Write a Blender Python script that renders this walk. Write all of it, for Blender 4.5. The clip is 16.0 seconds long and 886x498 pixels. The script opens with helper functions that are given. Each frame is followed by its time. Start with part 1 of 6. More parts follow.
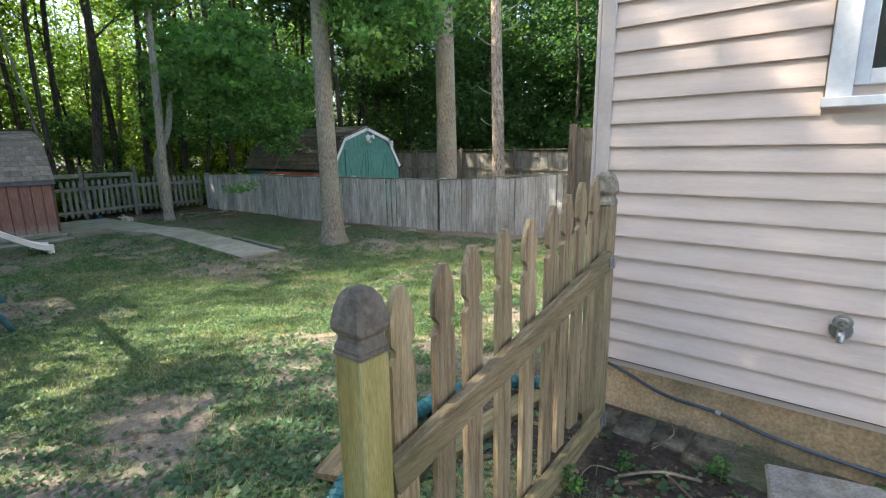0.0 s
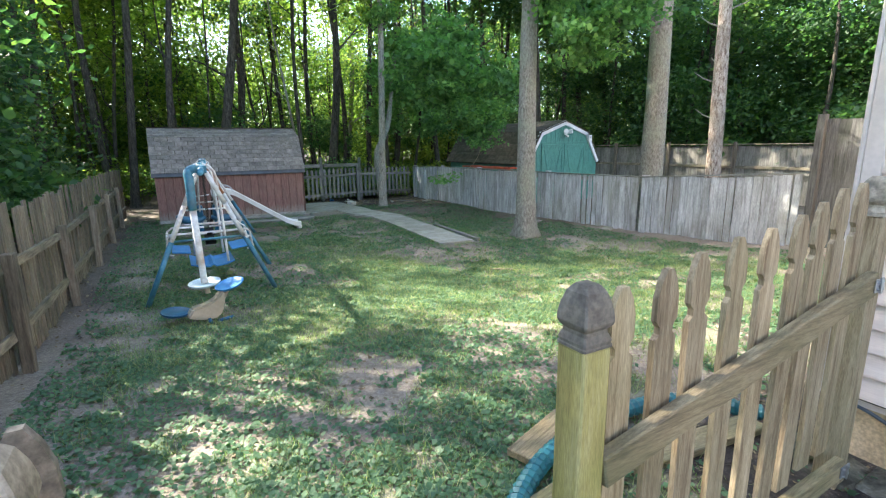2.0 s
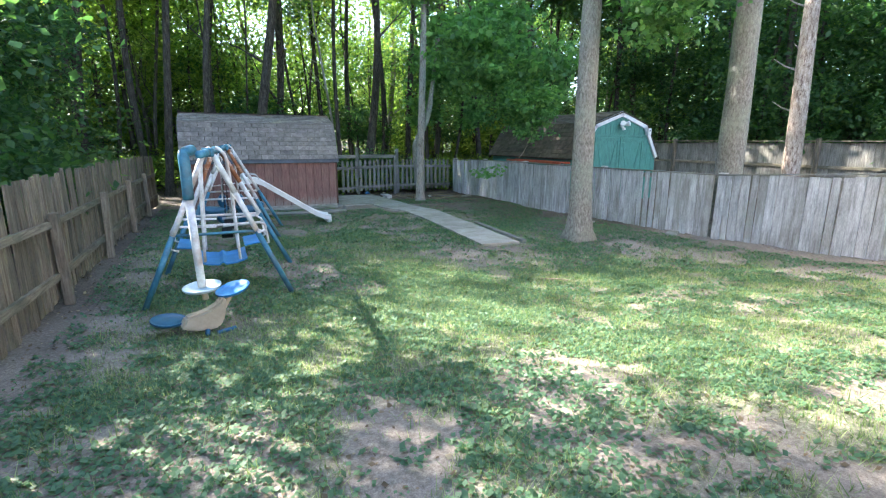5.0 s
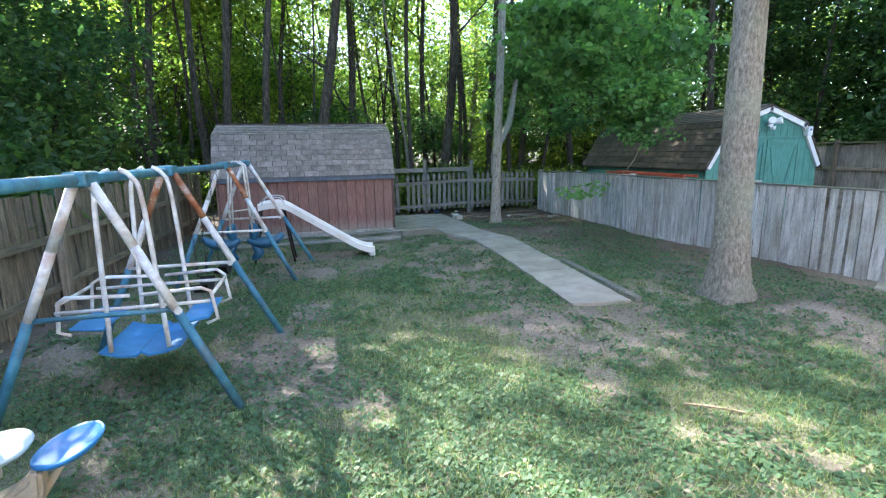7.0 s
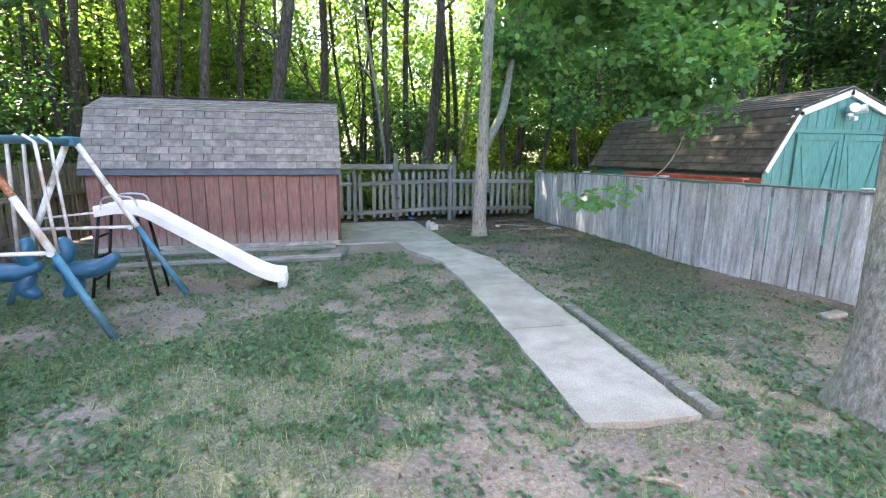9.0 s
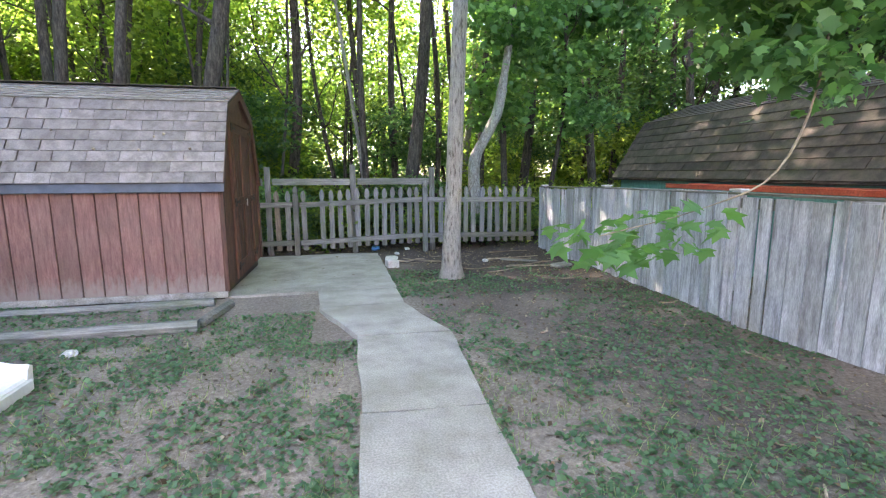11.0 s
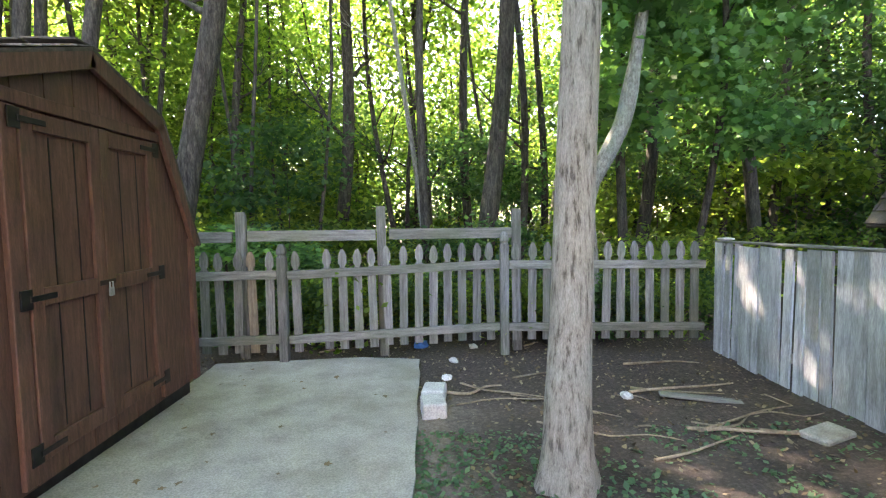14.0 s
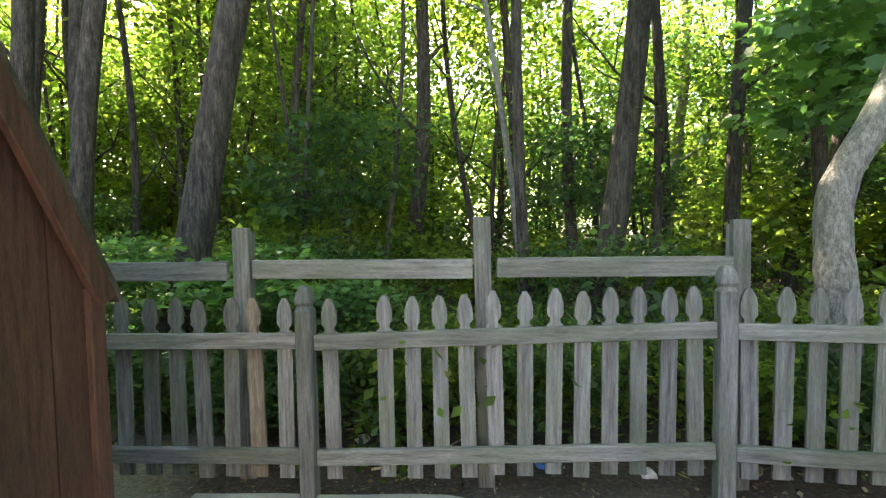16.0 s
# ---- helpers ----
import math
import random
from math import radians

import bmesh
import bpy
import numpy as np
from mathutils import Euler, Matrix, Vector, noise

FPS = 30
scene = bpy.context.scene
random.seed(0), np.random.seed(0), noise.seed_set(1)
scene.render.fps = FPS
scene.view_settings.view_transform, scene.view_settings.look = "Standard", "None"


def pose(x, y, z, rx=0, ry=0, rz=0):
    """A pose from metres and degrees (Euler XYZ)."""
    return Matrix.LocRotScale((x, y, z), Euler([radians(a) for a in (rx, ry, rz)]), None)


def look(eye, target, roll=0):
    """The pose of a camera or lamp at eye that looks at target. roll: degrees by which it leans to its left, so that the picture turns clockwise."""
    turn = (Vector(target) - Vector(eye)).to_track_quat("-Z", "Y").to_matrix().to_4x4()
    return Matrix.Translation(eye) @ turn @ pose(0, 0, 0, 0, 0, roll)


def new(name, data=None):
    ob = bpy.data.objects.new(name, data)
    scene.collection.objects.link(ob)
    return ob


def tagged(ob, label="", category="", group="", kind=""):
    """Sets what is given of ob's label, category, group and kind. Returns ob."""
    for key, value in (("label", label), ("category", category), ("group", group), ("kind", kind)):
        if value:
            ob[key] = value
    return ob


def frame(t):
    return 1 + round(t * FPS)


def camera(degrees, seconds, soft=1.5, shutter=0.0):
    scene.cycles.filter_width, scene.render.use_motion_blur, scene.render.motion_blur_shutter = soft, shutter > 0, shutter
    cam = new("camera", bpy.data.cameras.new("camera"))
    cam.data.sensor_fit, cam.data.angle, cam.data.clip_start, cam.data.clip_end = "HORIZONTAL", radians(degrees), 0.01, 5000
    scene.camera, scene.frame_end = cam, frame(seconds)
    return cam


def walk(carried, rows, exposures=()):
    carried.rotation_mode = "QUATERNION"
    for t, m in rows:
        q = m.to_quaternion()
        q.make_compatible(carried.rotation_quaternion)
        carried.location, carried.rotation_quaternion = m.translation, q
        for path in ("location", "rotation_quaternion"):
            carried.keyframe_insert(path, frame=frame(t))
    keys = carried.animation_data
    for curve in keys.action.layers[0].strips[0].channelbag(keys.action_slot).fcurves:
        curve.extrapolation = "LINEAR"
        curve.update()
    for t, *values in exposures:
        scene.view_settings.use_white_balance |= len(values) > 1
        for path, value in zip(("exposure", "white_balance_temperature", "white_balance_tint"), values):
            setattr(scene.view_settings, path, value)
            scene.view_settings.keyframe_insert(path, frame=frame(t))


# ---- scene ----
cam = camera(85.5, 16.0, 1.2)
PATH = [
    (0, (-0.102, 0.69, 1.822), (1.433, 1.907, 1.415), -0.8),
    (0.5, (-0.148, 0.662, 1.836), (1.255, 2.017, 1.394), -1.2),
    (1, (-0.183, 0.663, 1.845), (1.052, 2.176, 1.412), -1.8),
    (1.5, (-0.209, 0.684, 1.842), (0.91, 2.284, 1.411), -1.6),
    (2, (-0.242, 0.696, 1.845), (0.714, 2.401, 1.424), -0.7),
    (2.5, (-0.265, 0.697, 1.851), (0.599, 2.457, 1.454), -0.3),
    (3, (-0.278, 0.696, 1.854), (0.539, 2.477, 1.452), 0.2),
    (5.5, (0.508, 2.148, 1.712), (1.327, 3.918, 1.27), 0.3),
    (6, (0.885, 2.749, 1.734), (1.683, 4.548, 1.378), 0.7),
    (6.5, (1.168, 3.342, 1.735), (1.89, 5.167, 1.348), 0.2),
    (7, (1.494, 3.953, 1.727), (1.97, 5.854, 1.328), -1.0),
    (7.5, (1.784, 4.576, 1.699), (2.217, 6.483, 1.279), -1.5),
    (8, (2.128, 5.21, 1.587), (2.542, 7.126, 1.189), -1.1),
    (8.5, (2.404, 5.843, 1.548), (2.86, 7.752, 1.16), -0.1),
    (9, (2.769, 6.461, 1.504), (3.249, 8.363, 1.115), 0.4),
    (11.5, (4.562, 9.74, 1.347), (4.913, 11.687, 1.06), -0.6),
    (12, (4.726, 10.426, 1.391), (5.005, 12.39, 1.132), -1.3),
    (12.5, (4.838, 11.087, 1.412), (5.037, 13.063, 1.181), -2.3),
    (13, (4.96, 11.68, 1.425), (5.129, 13.66, 1.199), -2.5),
    (13.5, (5.008, 12.244, 1.459), (5.103, 14.233, 1.27), -0.9),
    (14.5, (4.891, 13.45, 1.322), (4.921, 15.447, 1.209), -1.0),
    (15, (4.714, 14.048, 1.382), (4.652, 16.044, 1.269), -0.4),
    (15.5, (4.664, 14.631, 1.394), (4.544, 16.625, 1.293), -1.0),
    (16, (4.598, 15.186, 1.454), (4.367, 17.17, 1.354), -0.9),
]
walk(cam, [(t, look(*r)) for t, *r in PATH], [(0, 2.1, 7100, 13), (1.5, 2.5, 6800, 12), (3, 2.87, 6400, 12), (6.5, 2.85, 6200, 16), (8, 3.35, 6400, 20), (9, 3.65, 6700, 25), (11.5, 3.8, 7100, 30), (13, 3.9, 7300, 29), (14, 3.95, 7400, 27), (16, 3.75, 7900, 21)])

# ---------------------------------------------------------------- light
SUN_AZ, SUN_EL = 40.0, 38.0      # degrees left of +y, above the horizon
SUN_DIR = Vector((-math.sin(radians(SUN_AZ)) * math.cos(radians(SUN_EL)), math.cos(radians(SUN_AZ)) * math.cos(radians(SUN_EL)), math.sin(radians(SUN_EL))))
world = bpy.data.worlds.new("sky")
scene.world = world
world.use_nodes = True
wt = world.node_tree
sky = wt.nodes.new("ShaderNodeTexSky")
sky.sky_type = "NISHITA"
sky.sun_disc = False
sky.sun_elevation = radians(SUN_EL)
sky.sun_rotation = radians(-SUN_AZ)
wt.links.new(sky.outputs[0], wt.nodes["Background"].inputs[0])
wt.nodes["Background"].inputs[1].default_value = 0.15
sun_data = bpy.data.lights.new("sun", "SUN")
sun_data.energy, sun_data.angle, sun_data.color = 5.0, radians(0.6), (1.0, 0.93, 0.8)
sun = new("sun", sun_data)
sun.matrix_world = look(SUN_DIR * 60, (0, 0, 0))


# ---------------------------------------------------------------- materials
def nodes_of(name):
    m = bpy.data.materials.new(name)
    m.use_nodes = True
    nt = m.node_tree
    return m, nt, nt.nodes["Principled BSDF"]


def ramp_node(nt, fac, stops):
    r = nt.nodes.new("ShaderNodeValToRGB")
    els = r.color_ramp.elements
    while len(els) < len(stops):
        els.new(0.5)
    for e, (p, c) in zip(els, stops):
        e.position, e.color = p, (*c, 1)
    nt.links.new(fac, r.inputs[0])
    return r.outputs[0]


def mixed(nt, fac, a, b, mode="MIX"):
    n = nt.nodes.new("ShaderNodeMix")
    n.data_type, n.blend_type = "RGBA", mode
    for sock, v in ((n.inputs[0], fac), (n.inputs[6], a), (n.inputs[7], b)):
        if isinstance(v, (int, float)):
            sock.default_value = v
        elif isinstance(v, tuple):
            sock.default_value = (*v, 1)
        else:
            nt.links.new(v, sock)
    return n.outputs[2]


def noise_node(nt, vec, scale, detail=4.0, rough=0.6):
    n = nt.nodes.new("ShaderNodeTexNoise")
    n.inputs["Scale"].default_value, n.inputs["Detail"].default_value, n.inputs["Roughness"].default_value = scale, detail, rough
    nt.links.new(vec, n.inputs["Vector"])
    return n.outputs["Fac"]


def coords(nt, stretch=(1, 1, 1), world_space=False, shift=True):
    if world_space:
        src = nt.nodes.new("ShaderNodeNewGeometry").outputs["Position"]
    else:
        src = nt.nodes.new("ShaderNodeTexCoord").outputs["Object"]
    mp = nt.nodes.new("ShaderNodeMapping")
    mp.inputs["Scale"].default_value = stretch
    nt.links.new(src, mp.inputs["Vector"])
    if not shift:
        return mp.outputs[0]
    info = nt.nodes.new("ShaderNodeObjectInfo")
    mul = nt.nodes.new("ShaderNodeMath")
    mul.operation = "MULTIPLY"
    mul.inputs[1].default_value = 37.0
    nt.links.new(info.outputs["Random"], mul.inputs[0])
    add = nt.nodes.new("ShaderNodeVectorMath")
    add.operation = "ADD"
    nt.links.new(mp.outputs[0], add.inputs[0])
    nt.links.new(mul.outputs[0], add.inputs[1])
    return add.outputs[0]


def bumped(nt, bsdf, height, strength, distance):
    b = nt.nodes.new("ShaderNodeBump")
    b.inputs["Strength"].default_value, b.inputs["Distance"].default_value = strength, distance
    nt.links.new(height, b.inputs["Height"])
    nt.links.new(b.outputs[0], bsdf.inputs["Normal"])


def surface(name, stops, stain=(0.1, 0.1, 0.1), stain_amount=0.4, scale=6.0, fine=60.0, stretch=(1, 1, 1), rough=0.8, bump=0.3,
            dist=0.004, world_space=False, vary=0.25, metal=0.0, stain_scale=1.3):
    """Grain by a stretched noise, stains by a large one, a per-piece change of tone, fine relief."""
    m, nt, bsdf = nodes_of(name)
    vec = coords(nt, stretch, world_space, shift=not world_space)
    plain = coords(nt, (1, 1, 1), world_space, shift=not world_space)
    g = noise_node(nt, vec, scale, 6, 0.65)
    f = noise_node(nt, vec, fine, 3, 0.6)
    col = ramp_node(nt, g, [(0.5 + (p - 0.5) * 0.62, c) for p, c in stops])
    blot = noise_node(nt, plain, stain_scale, 4, 0.6)
    mask = ramp_node(nt, blot, [(0.46, (0, 0, 0)), (0.64, (stain_amount,) * 3)])
    col = mixed(nt, mask, col, stain)
    fm = ramp_node(nt, f, [(0.36, (0.62,) * 3), (0.64, (1.2,) * 3)])
    col = mixed(nt, 0.15 if rough <= 0.55 else 0.7, col, fm, "MULTIPLY")
    if vary:
        info = nt.nodes.new("ShaderNodeObjectInfo")
        tone = ramp_node(nt, info.outputs["Random"], [(0.0, (1 - vary,) * 3), (1.0, (1 + vary * 0.6,) * 3)])
        col = mixed(nt, 1.0, col, tone, "MULTIPLY")
    nt.links.new(col, bsdf.inputs["Base Color"])
    bsdf.inputs["Roughness"].default_value = rough
    bsdf.inputs["Metallic"].default_value = metal
    if bump:
        h = mixed(nt, 0.5, g, f)
        bumped(nt, bsdf, h, bump, dist)
    return m


def leaf_material(name, dark, light, yellow, through_amount=0.5):
    m, nt, bsdf = nodes_of(name)
    geo = nt.nodes.new("ShaderNodeNewGeometry")
    col = ramp_node(nt, geo.outputs["Random Per Island"], [(0.0, dark), (0.6, light), (1.0, yellow)])
    info = nt.nodes.new("ShaderNodeObjectInfo")
    tone = ramp_node(nt, info.outputs["Random"], [(0.0, (0.75, 0.85, 0.8)), (1.0, (1.15, 1.1, 0.9))])
    col = mixed(nt, 1.0, col, tone, "MULTIPLY")
    nt.links.new(col, bsdf.inputs["Base Color"])
    bsdf.inputs["Roughness"].default_value = 0.6
    tr = nt.nodes.new("ShaderNodeBsdfTranslucent")
    glow = mixed(nt, 1.0, col, (2.35, 2.45, 1.6), "MULTIPLY")
    nt.links.new(glow, tr.inputs["Color"])
    mx = nt.nodes.new("ShaderNodeMixShader")
    mx.inputs[0].default_value = through_amount
    nt.links.new(bsdf.outputs[0], mx.inputs[1])
    nt.links.new(tr.outputs[0], mx.inputs[2])
    nt.links.new(mx.outputs[0], nt.nodes["Material Output"].inputs["Surface"])
    return m


ALONG = (14, 14, 1.0)     # grain that runs up a piece
GRAIN_X = (1.0, 14, 14)   # grain that runs along x
M_fresh_wood = surface("fresh_pine", [(0.25, (0.19, 0.125, 0.07)), (0.5, (0.38, 0.285, 0.175)), (0.8, (0.52, 0.415, 0.275))], (0.24, 0.20, 0.10), 0.5, 3, 30, ALONG, 0.8, 0.5, 0.003)
M_fresh_rail = surface("fresh_pine_rail", [(0.25, (0.16, 0.12, 0.07)), (0.5, (0.33, 0.25, 0.14)), (0.8, (0.45, 0.36, 0.22))], (0.14, 0.14, 0.06), 0.7, 3, 30, GRAIN_X, 0.8, 0.5, 0.003)
M_post_green = surface("mossy_post", [(0.25, (0.24, 0.20, 0.07)), (0.55, (0.40, 0.34, 0.12)), (0.8, (0.46, 0.40, 0.18))], (0.22, 0.24, 0.05), 0.8, 2, 30, ALONG, 0.75, 0.4, 0.003)
M_cap = surface("weathered_cap", [(0.3, (0.20, 0.17, 0.13)), (0.55, (0.42, 0.36, 0.28)), (0.8, (0.55, 0.49, 0.39))], (0.10, 0.085, 0.07), 0.7, 9, 60, (1, 1, 1), 0.85, 0.6, 0.004)
M_grey_wood = surface("grey_board", [(0.2, (0.21, 0.217, 0.22)), (0.5, (0.44, 0.46, 0.475)), (0.85, (0.62, 0.645, 0.66))], (0.21, 0.215, 0.18), 0.6, 2.2, 22, (9, 9, 1.0), 0.85, 0.5, 0.003, vary=0.16, stain_scale=0.9)
M_grey_rail = surface("grey_rail", [(0.25, (0.11, 0.11, 0.098)), (0.5, (0.205, 0.205, 0.185)), (0.8, (0.30, 0.295, 0.27))], (0.10, 0.13, 0.07), 0.5, 3, 26, GRAIN_X, 0.85, 0.5, 0.003, vary=0.2)
# grey board with the shade on the tall panel put into its colour
M_shaded_board = surface("shaded_board", [(0.25, (0.05, 0.05, 0.048)), (0.5, (0.11, 0.11, 0.105)), (0.8, (0.18, 0.18, 0.17))], (0.05, 0.06, 0.04), 0.5, 3, 26, ALONG, 0.85, 0.5, 0.003, vary=0.2)
M_far_board = surface("faded_board", [(0.25, (0.12, 0.115, 0.10)), (0.5, (0.22, 0.21, 0.185)), (0.8, (0.32, 0.305, 0.27))], (0.10, 0.10, 0.08), 0.6, 3, 26, ALONG, 0.85, 0.5, 0.003, vary=0.25)
M_brown_wood = surface("brown_board", [(0.25, (0.115, 0.09, 0.066)), (0.5, (0.22, 0.182, 0.132)), (0.8, (0.33, 0.285, 0.21))], (0.08, 0.08, 0.06), 0.6, 3, 26, ALONG, 0.85, 0.5, 0.003, vary=0.3)
M_brown_rail = surface("brown_rail", [(0.25, (0.12, 0.10, 0.07)), (0.5, (0.24, 0.20, 0.14)), (0.8, (0.34, 0.30, 0.21))], (0.08, 0.09, 0.06), 0.6, 3, 26, (14, 1.0, 14), 0.85, 0.5, 0.003, vary=0.2)
M_picket_grey = surface("old_picket", [(0.25, (0.095, 0.095, 0.09)), (0.5, (0.185, 0.186, 0.175)), (0.8, (0.29, 0.292, 0.278))], (0.12, 0.145, 0.085), 0.55, 3, 26, ALONG, 0.85, 0.5, 0.003, vary=0.35)
M_shed_red = surface("shed_red", [(0.25, (0.16, 0.076, 0.062)), (0.5, (0.235, 0.117, 0.097)), (0.8, (0.30, 0.17, 0.142))], (0.17, 0.11, 0.09), 0.5, 4, 40, (10, 10, 1.2), 0.7, 0.35, 0.003, vary=0.12)
# brown of the shed's end, darkened in colour because that side stands unlit
M_shed_brown_unlit = surface("shed_brown_unlit", [(0.25, (0.065, 0.028, 0.018)), (0.5, (0.115, 0.050, 0.032)), (0.8, (0.16, 0.076, 0.050))], (0.06, 0.033, 0.023), 0.5, 4, 40, (10, 10, 1.2), 0.7, 0.35, 0.003, vary=0.1)
M_green_paint = surface("green_paint", [(0.25, (0.045, 0.17, 0.145)), (0.5, (0.07, 0.25, 0.21)), (0.8, (0.10, 0.31, 0.26))], (0.05, 0.14, 0.12), 0.4, 4, 40, (10, 10, 1.2), 0.6, 0.25, 0.003, vary=0.08)
M_white_trim = surface("white_trim", [(0.3, (0.62, 0.64, 0.66)), (0.7, (0.80, 0.81, 0.82))], (0.55, 0.55, 0.52), 0.3, 4, 40, (1, 1, 1), 0.5, 0.05, 0.001, vary=0)
M_shingle = surface("shingle_grey", [(0.3, (0.17, 0.15, 0.135)), (0.5, (0.24, 0.215, 0.195)), (0.75, (0.31, 0.28, 0.255))], (0.10, 0.09, 0.08), 0.4, 8, 150, (1, 1, 1), 0.95, 0.5, 0.003, vary=0.22)
M_shingle_dark = surface("shingle_brown", [(0.3, (0.045, 0.038, 0.03)), (0.5, (0.085, 0.07, 0.055)), (0.75, (0.13, 0.105, 0.085))], (0.05, 0.06, 0.035), 0.5, 6, 120, (1, 1, 1), 0.95, 0.5, 0.003, vary=0.3)
M_drip = surface("drip_edge", [(0.3, (0.05, 0.06, 0.075)), (0.7, (0.085, 0.095, 0.115))], (0.06, 0.05, 0.04), 0.4, 6, 60, (1, 1, 1), 0.55, 0.1, 0.002, vary=0.05)
M_concrete = surface("concrete", [(0.3, (0.29, 0.272, 0.235)), (0.5, (0.365, 0.345, 0.305)), (0.75, (0.43, 0.41, 0.37))], (0.23, 0.22, 0.17), 0.55, 3, 90, (1, 1, 1), 0.9, 0.3, 0.004, world_space=True, vary=0.06, stain_scale=0.9)
M_siding = surface("tan_siding", [(0.3, (0.68, 0.545, 0.47)), (0.6, (0.74, 0.605, 0.53)), (0.85, (0.78, 0.65, 0.575))], (0.63, 0.50, 0.43), 0.2, 2.2, 30, (12, 0.8, 12), 0.55, 0.35, 0.002, vary=0.04)
M_trim_tan = surface("tan_trim", [(0.3, (0.56, 0.48, 0.43)), (0.7, (0.64, 0.56, 0.51))], (0.5, 0.43, 0.38), 0.3, 3, 40, (1, 1, 1), 0.5, 0.05, 0.001, vary=0)
M_foundation = surface("tan_foundation", [(0.3, (0.46, 0.30, 0.165)), (0.6, (0.58, 0.40, 0.23)), (0.85, (0.62, 0.45, 0.29))], (0.12, 0.12, 0.07), 0.75, 3, 60, (1, 1, 1), 0.85, 0.4, 0.006, vary=0)
M_ledge = surface("mossy_ledge", [(0.3, (0.05, 0.042, 0.03)), (0.55, (0.15, 0.13, 0.09)), (0.8, (0.27, 0.235, 0.18))], (0.06, 0.08, 0.03), 0.7, 7, 60, (1, 1, 1), 0.95, 0.8, 0.015, vary=0)
M_stone = surface("grey_paver", [(0.3, (0.24, 0.23, 0.20)), (0.5, (0.34, 0.33, 0.30)), (0.8, (0.45, 0.44, 0.40))], (0.18, 0.19, 0.13), 0.5, 5, 90, (1, 1, 1), 0.9, 0.4, 0.005, vary=0.15)
M_white_stone = surface("pale_block", [(0.3, (0.48, 0.47, 0.44)), (0.7, (0.66, 0.65, 0.62))], (0.3, 0.29, 0.25), 0.4, 5, 90, (1, 1, 1), 0.9, 0.4, 0.005, vary=0.1)
M_bark = surface("grey_bark", [(0.25, (0.115, 0.108, 0.09)), (0.5, (0.215, 0.208, 0.178)), (0.78, (0.33, 0.325, 0.285))], (0.25, 0.295, 0.225), 0.55, 9, 34, (4, 4, 1.6), 0.95, 1.0, 0.02, world_space=True, vary=0)
M_bark_pale = surface("pale_bark", [(0.28, (0.10, 0.085, 0.068)), (0.44, (0.29, 0.262, 0.22)), (0.78, (0.42, 0.39, 0.34))], (0.30, 0.325, 0.29), 0.4, 7, 40, (6, 6, 1.1), 0.95, 1.0, 0.02, world_space=True, vary=0)
M_bark_pink = surface("pinkish_bark", [(0.3, (0.20, 0.13, 0.10)), (0.5, (0.46, 0.36, 0.29)), (0.75, (0.62, 0.52, 0.44))], (0.22, 0.16, 0.12), 0.5, 4, 16, (4, 4, 1.2), 0.95, 1.0, 0.02, world_space=True, vary=0)
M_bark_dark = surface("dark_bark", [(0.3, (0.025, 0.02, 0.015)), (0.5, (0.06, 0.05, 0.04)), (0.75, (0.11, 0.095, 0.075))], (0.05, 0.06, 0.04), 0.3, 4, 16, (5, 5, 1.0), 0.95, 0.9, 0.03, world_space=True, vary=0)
M_blue_paint = surface("blue_paint", [(0.3, (0.03, 0.14, 0.21)), (0.6, (0.05, 0.21, 0.30)), (0.85, (0.09, 0.28, 0.38))], (0.12, 0.10, 0.08), 0.35, 9, 60, (1, 1, 1), 0.5, 0.2, 0.001, vary=0.08, stain_scale=5)
M_blue_plastic = surface("blue_plastic", [(0.3, (0.025, 0.19, 0.46)), (0.7, (0.05, 0.28, 0.62))], (0.05, 0.17, 0.32), 0.4, 5, 60, (1, 1, 1), 0.45, 0.05, 0.001, vary=0.06)
M_blue_dark = surface("dark_blue_plastic", [(0.3, (0.012, 0.08, 0.15)), (0.7, (0.022, 0.125, 0.22))], (0.02, 0.06, 0.10), 0.4, 5, 60, (1, 1, 1), 0.35, 0.05, 0.001, vary=0.06)
M_white_paint = surface("chipped_white_paint", [(0.3, (0.55, 0.55, 0.54)), (0.6, (0.74, 0.74, 0.73))], (0.33, 0.17, 0.09), 0.55, 9, 60, (1, 1, 1), 0.5, 0.2, 0.001, vary=0.05, stain_scale=6)
M_rust = surface("rusty_white_paint", [(0.35, (0.28, 0.09, 0.035)), (0.55, (0.40, 0.17, 0.08)), (0.75, (0.62, 0.52, 0.46))], (0.20, 0.07, 0.03), 0.5, 8, 60, (1, 1, 1), 0.8, 0.4, 0.002, vary=0)
M_slide = surface("white_slide_plastic", [(0.3, (0.66, 0.66, 0.64)), (0.7, (0.78, 0.78, 0.77))], (0.45, 0.43, 0.38), 0.4, 3, 40, (1, 1, 1), 0.45, 0.05, 0.001, vary=0)
M_disc_pale = surface("faded_disc", [(0.3, (0.50, 0.62, 0.66)), (0.7, (0.66, 0.74, 0.77))], (0.25, 0.45, 0.6), 0.4, 5, 40, (1, 1, 1), 0.5, 0.05, 0.001, vary=0)
M_beige_plastic = surface("beige_plastic", [(0.3, (0.40, 0.34, 0.24)), (0.7, (0.52, 0.45, 0.34))], (0.25, 0.20, 0.13), 0.5, 4, 40, (1, 1, 1), 0.55, 0.1, 0.002, vary=0)
M_black_rubber = surface("black_rubber", [(0.3, (0.01, 0.01, 0.011)), (0.7, (0.022, 0.022, 0.024))], (0.05, 0.045, 0.04), 0.4, 5, 60, (1, 1, 1), 0.7, 0.1, 0.002, vary=0)
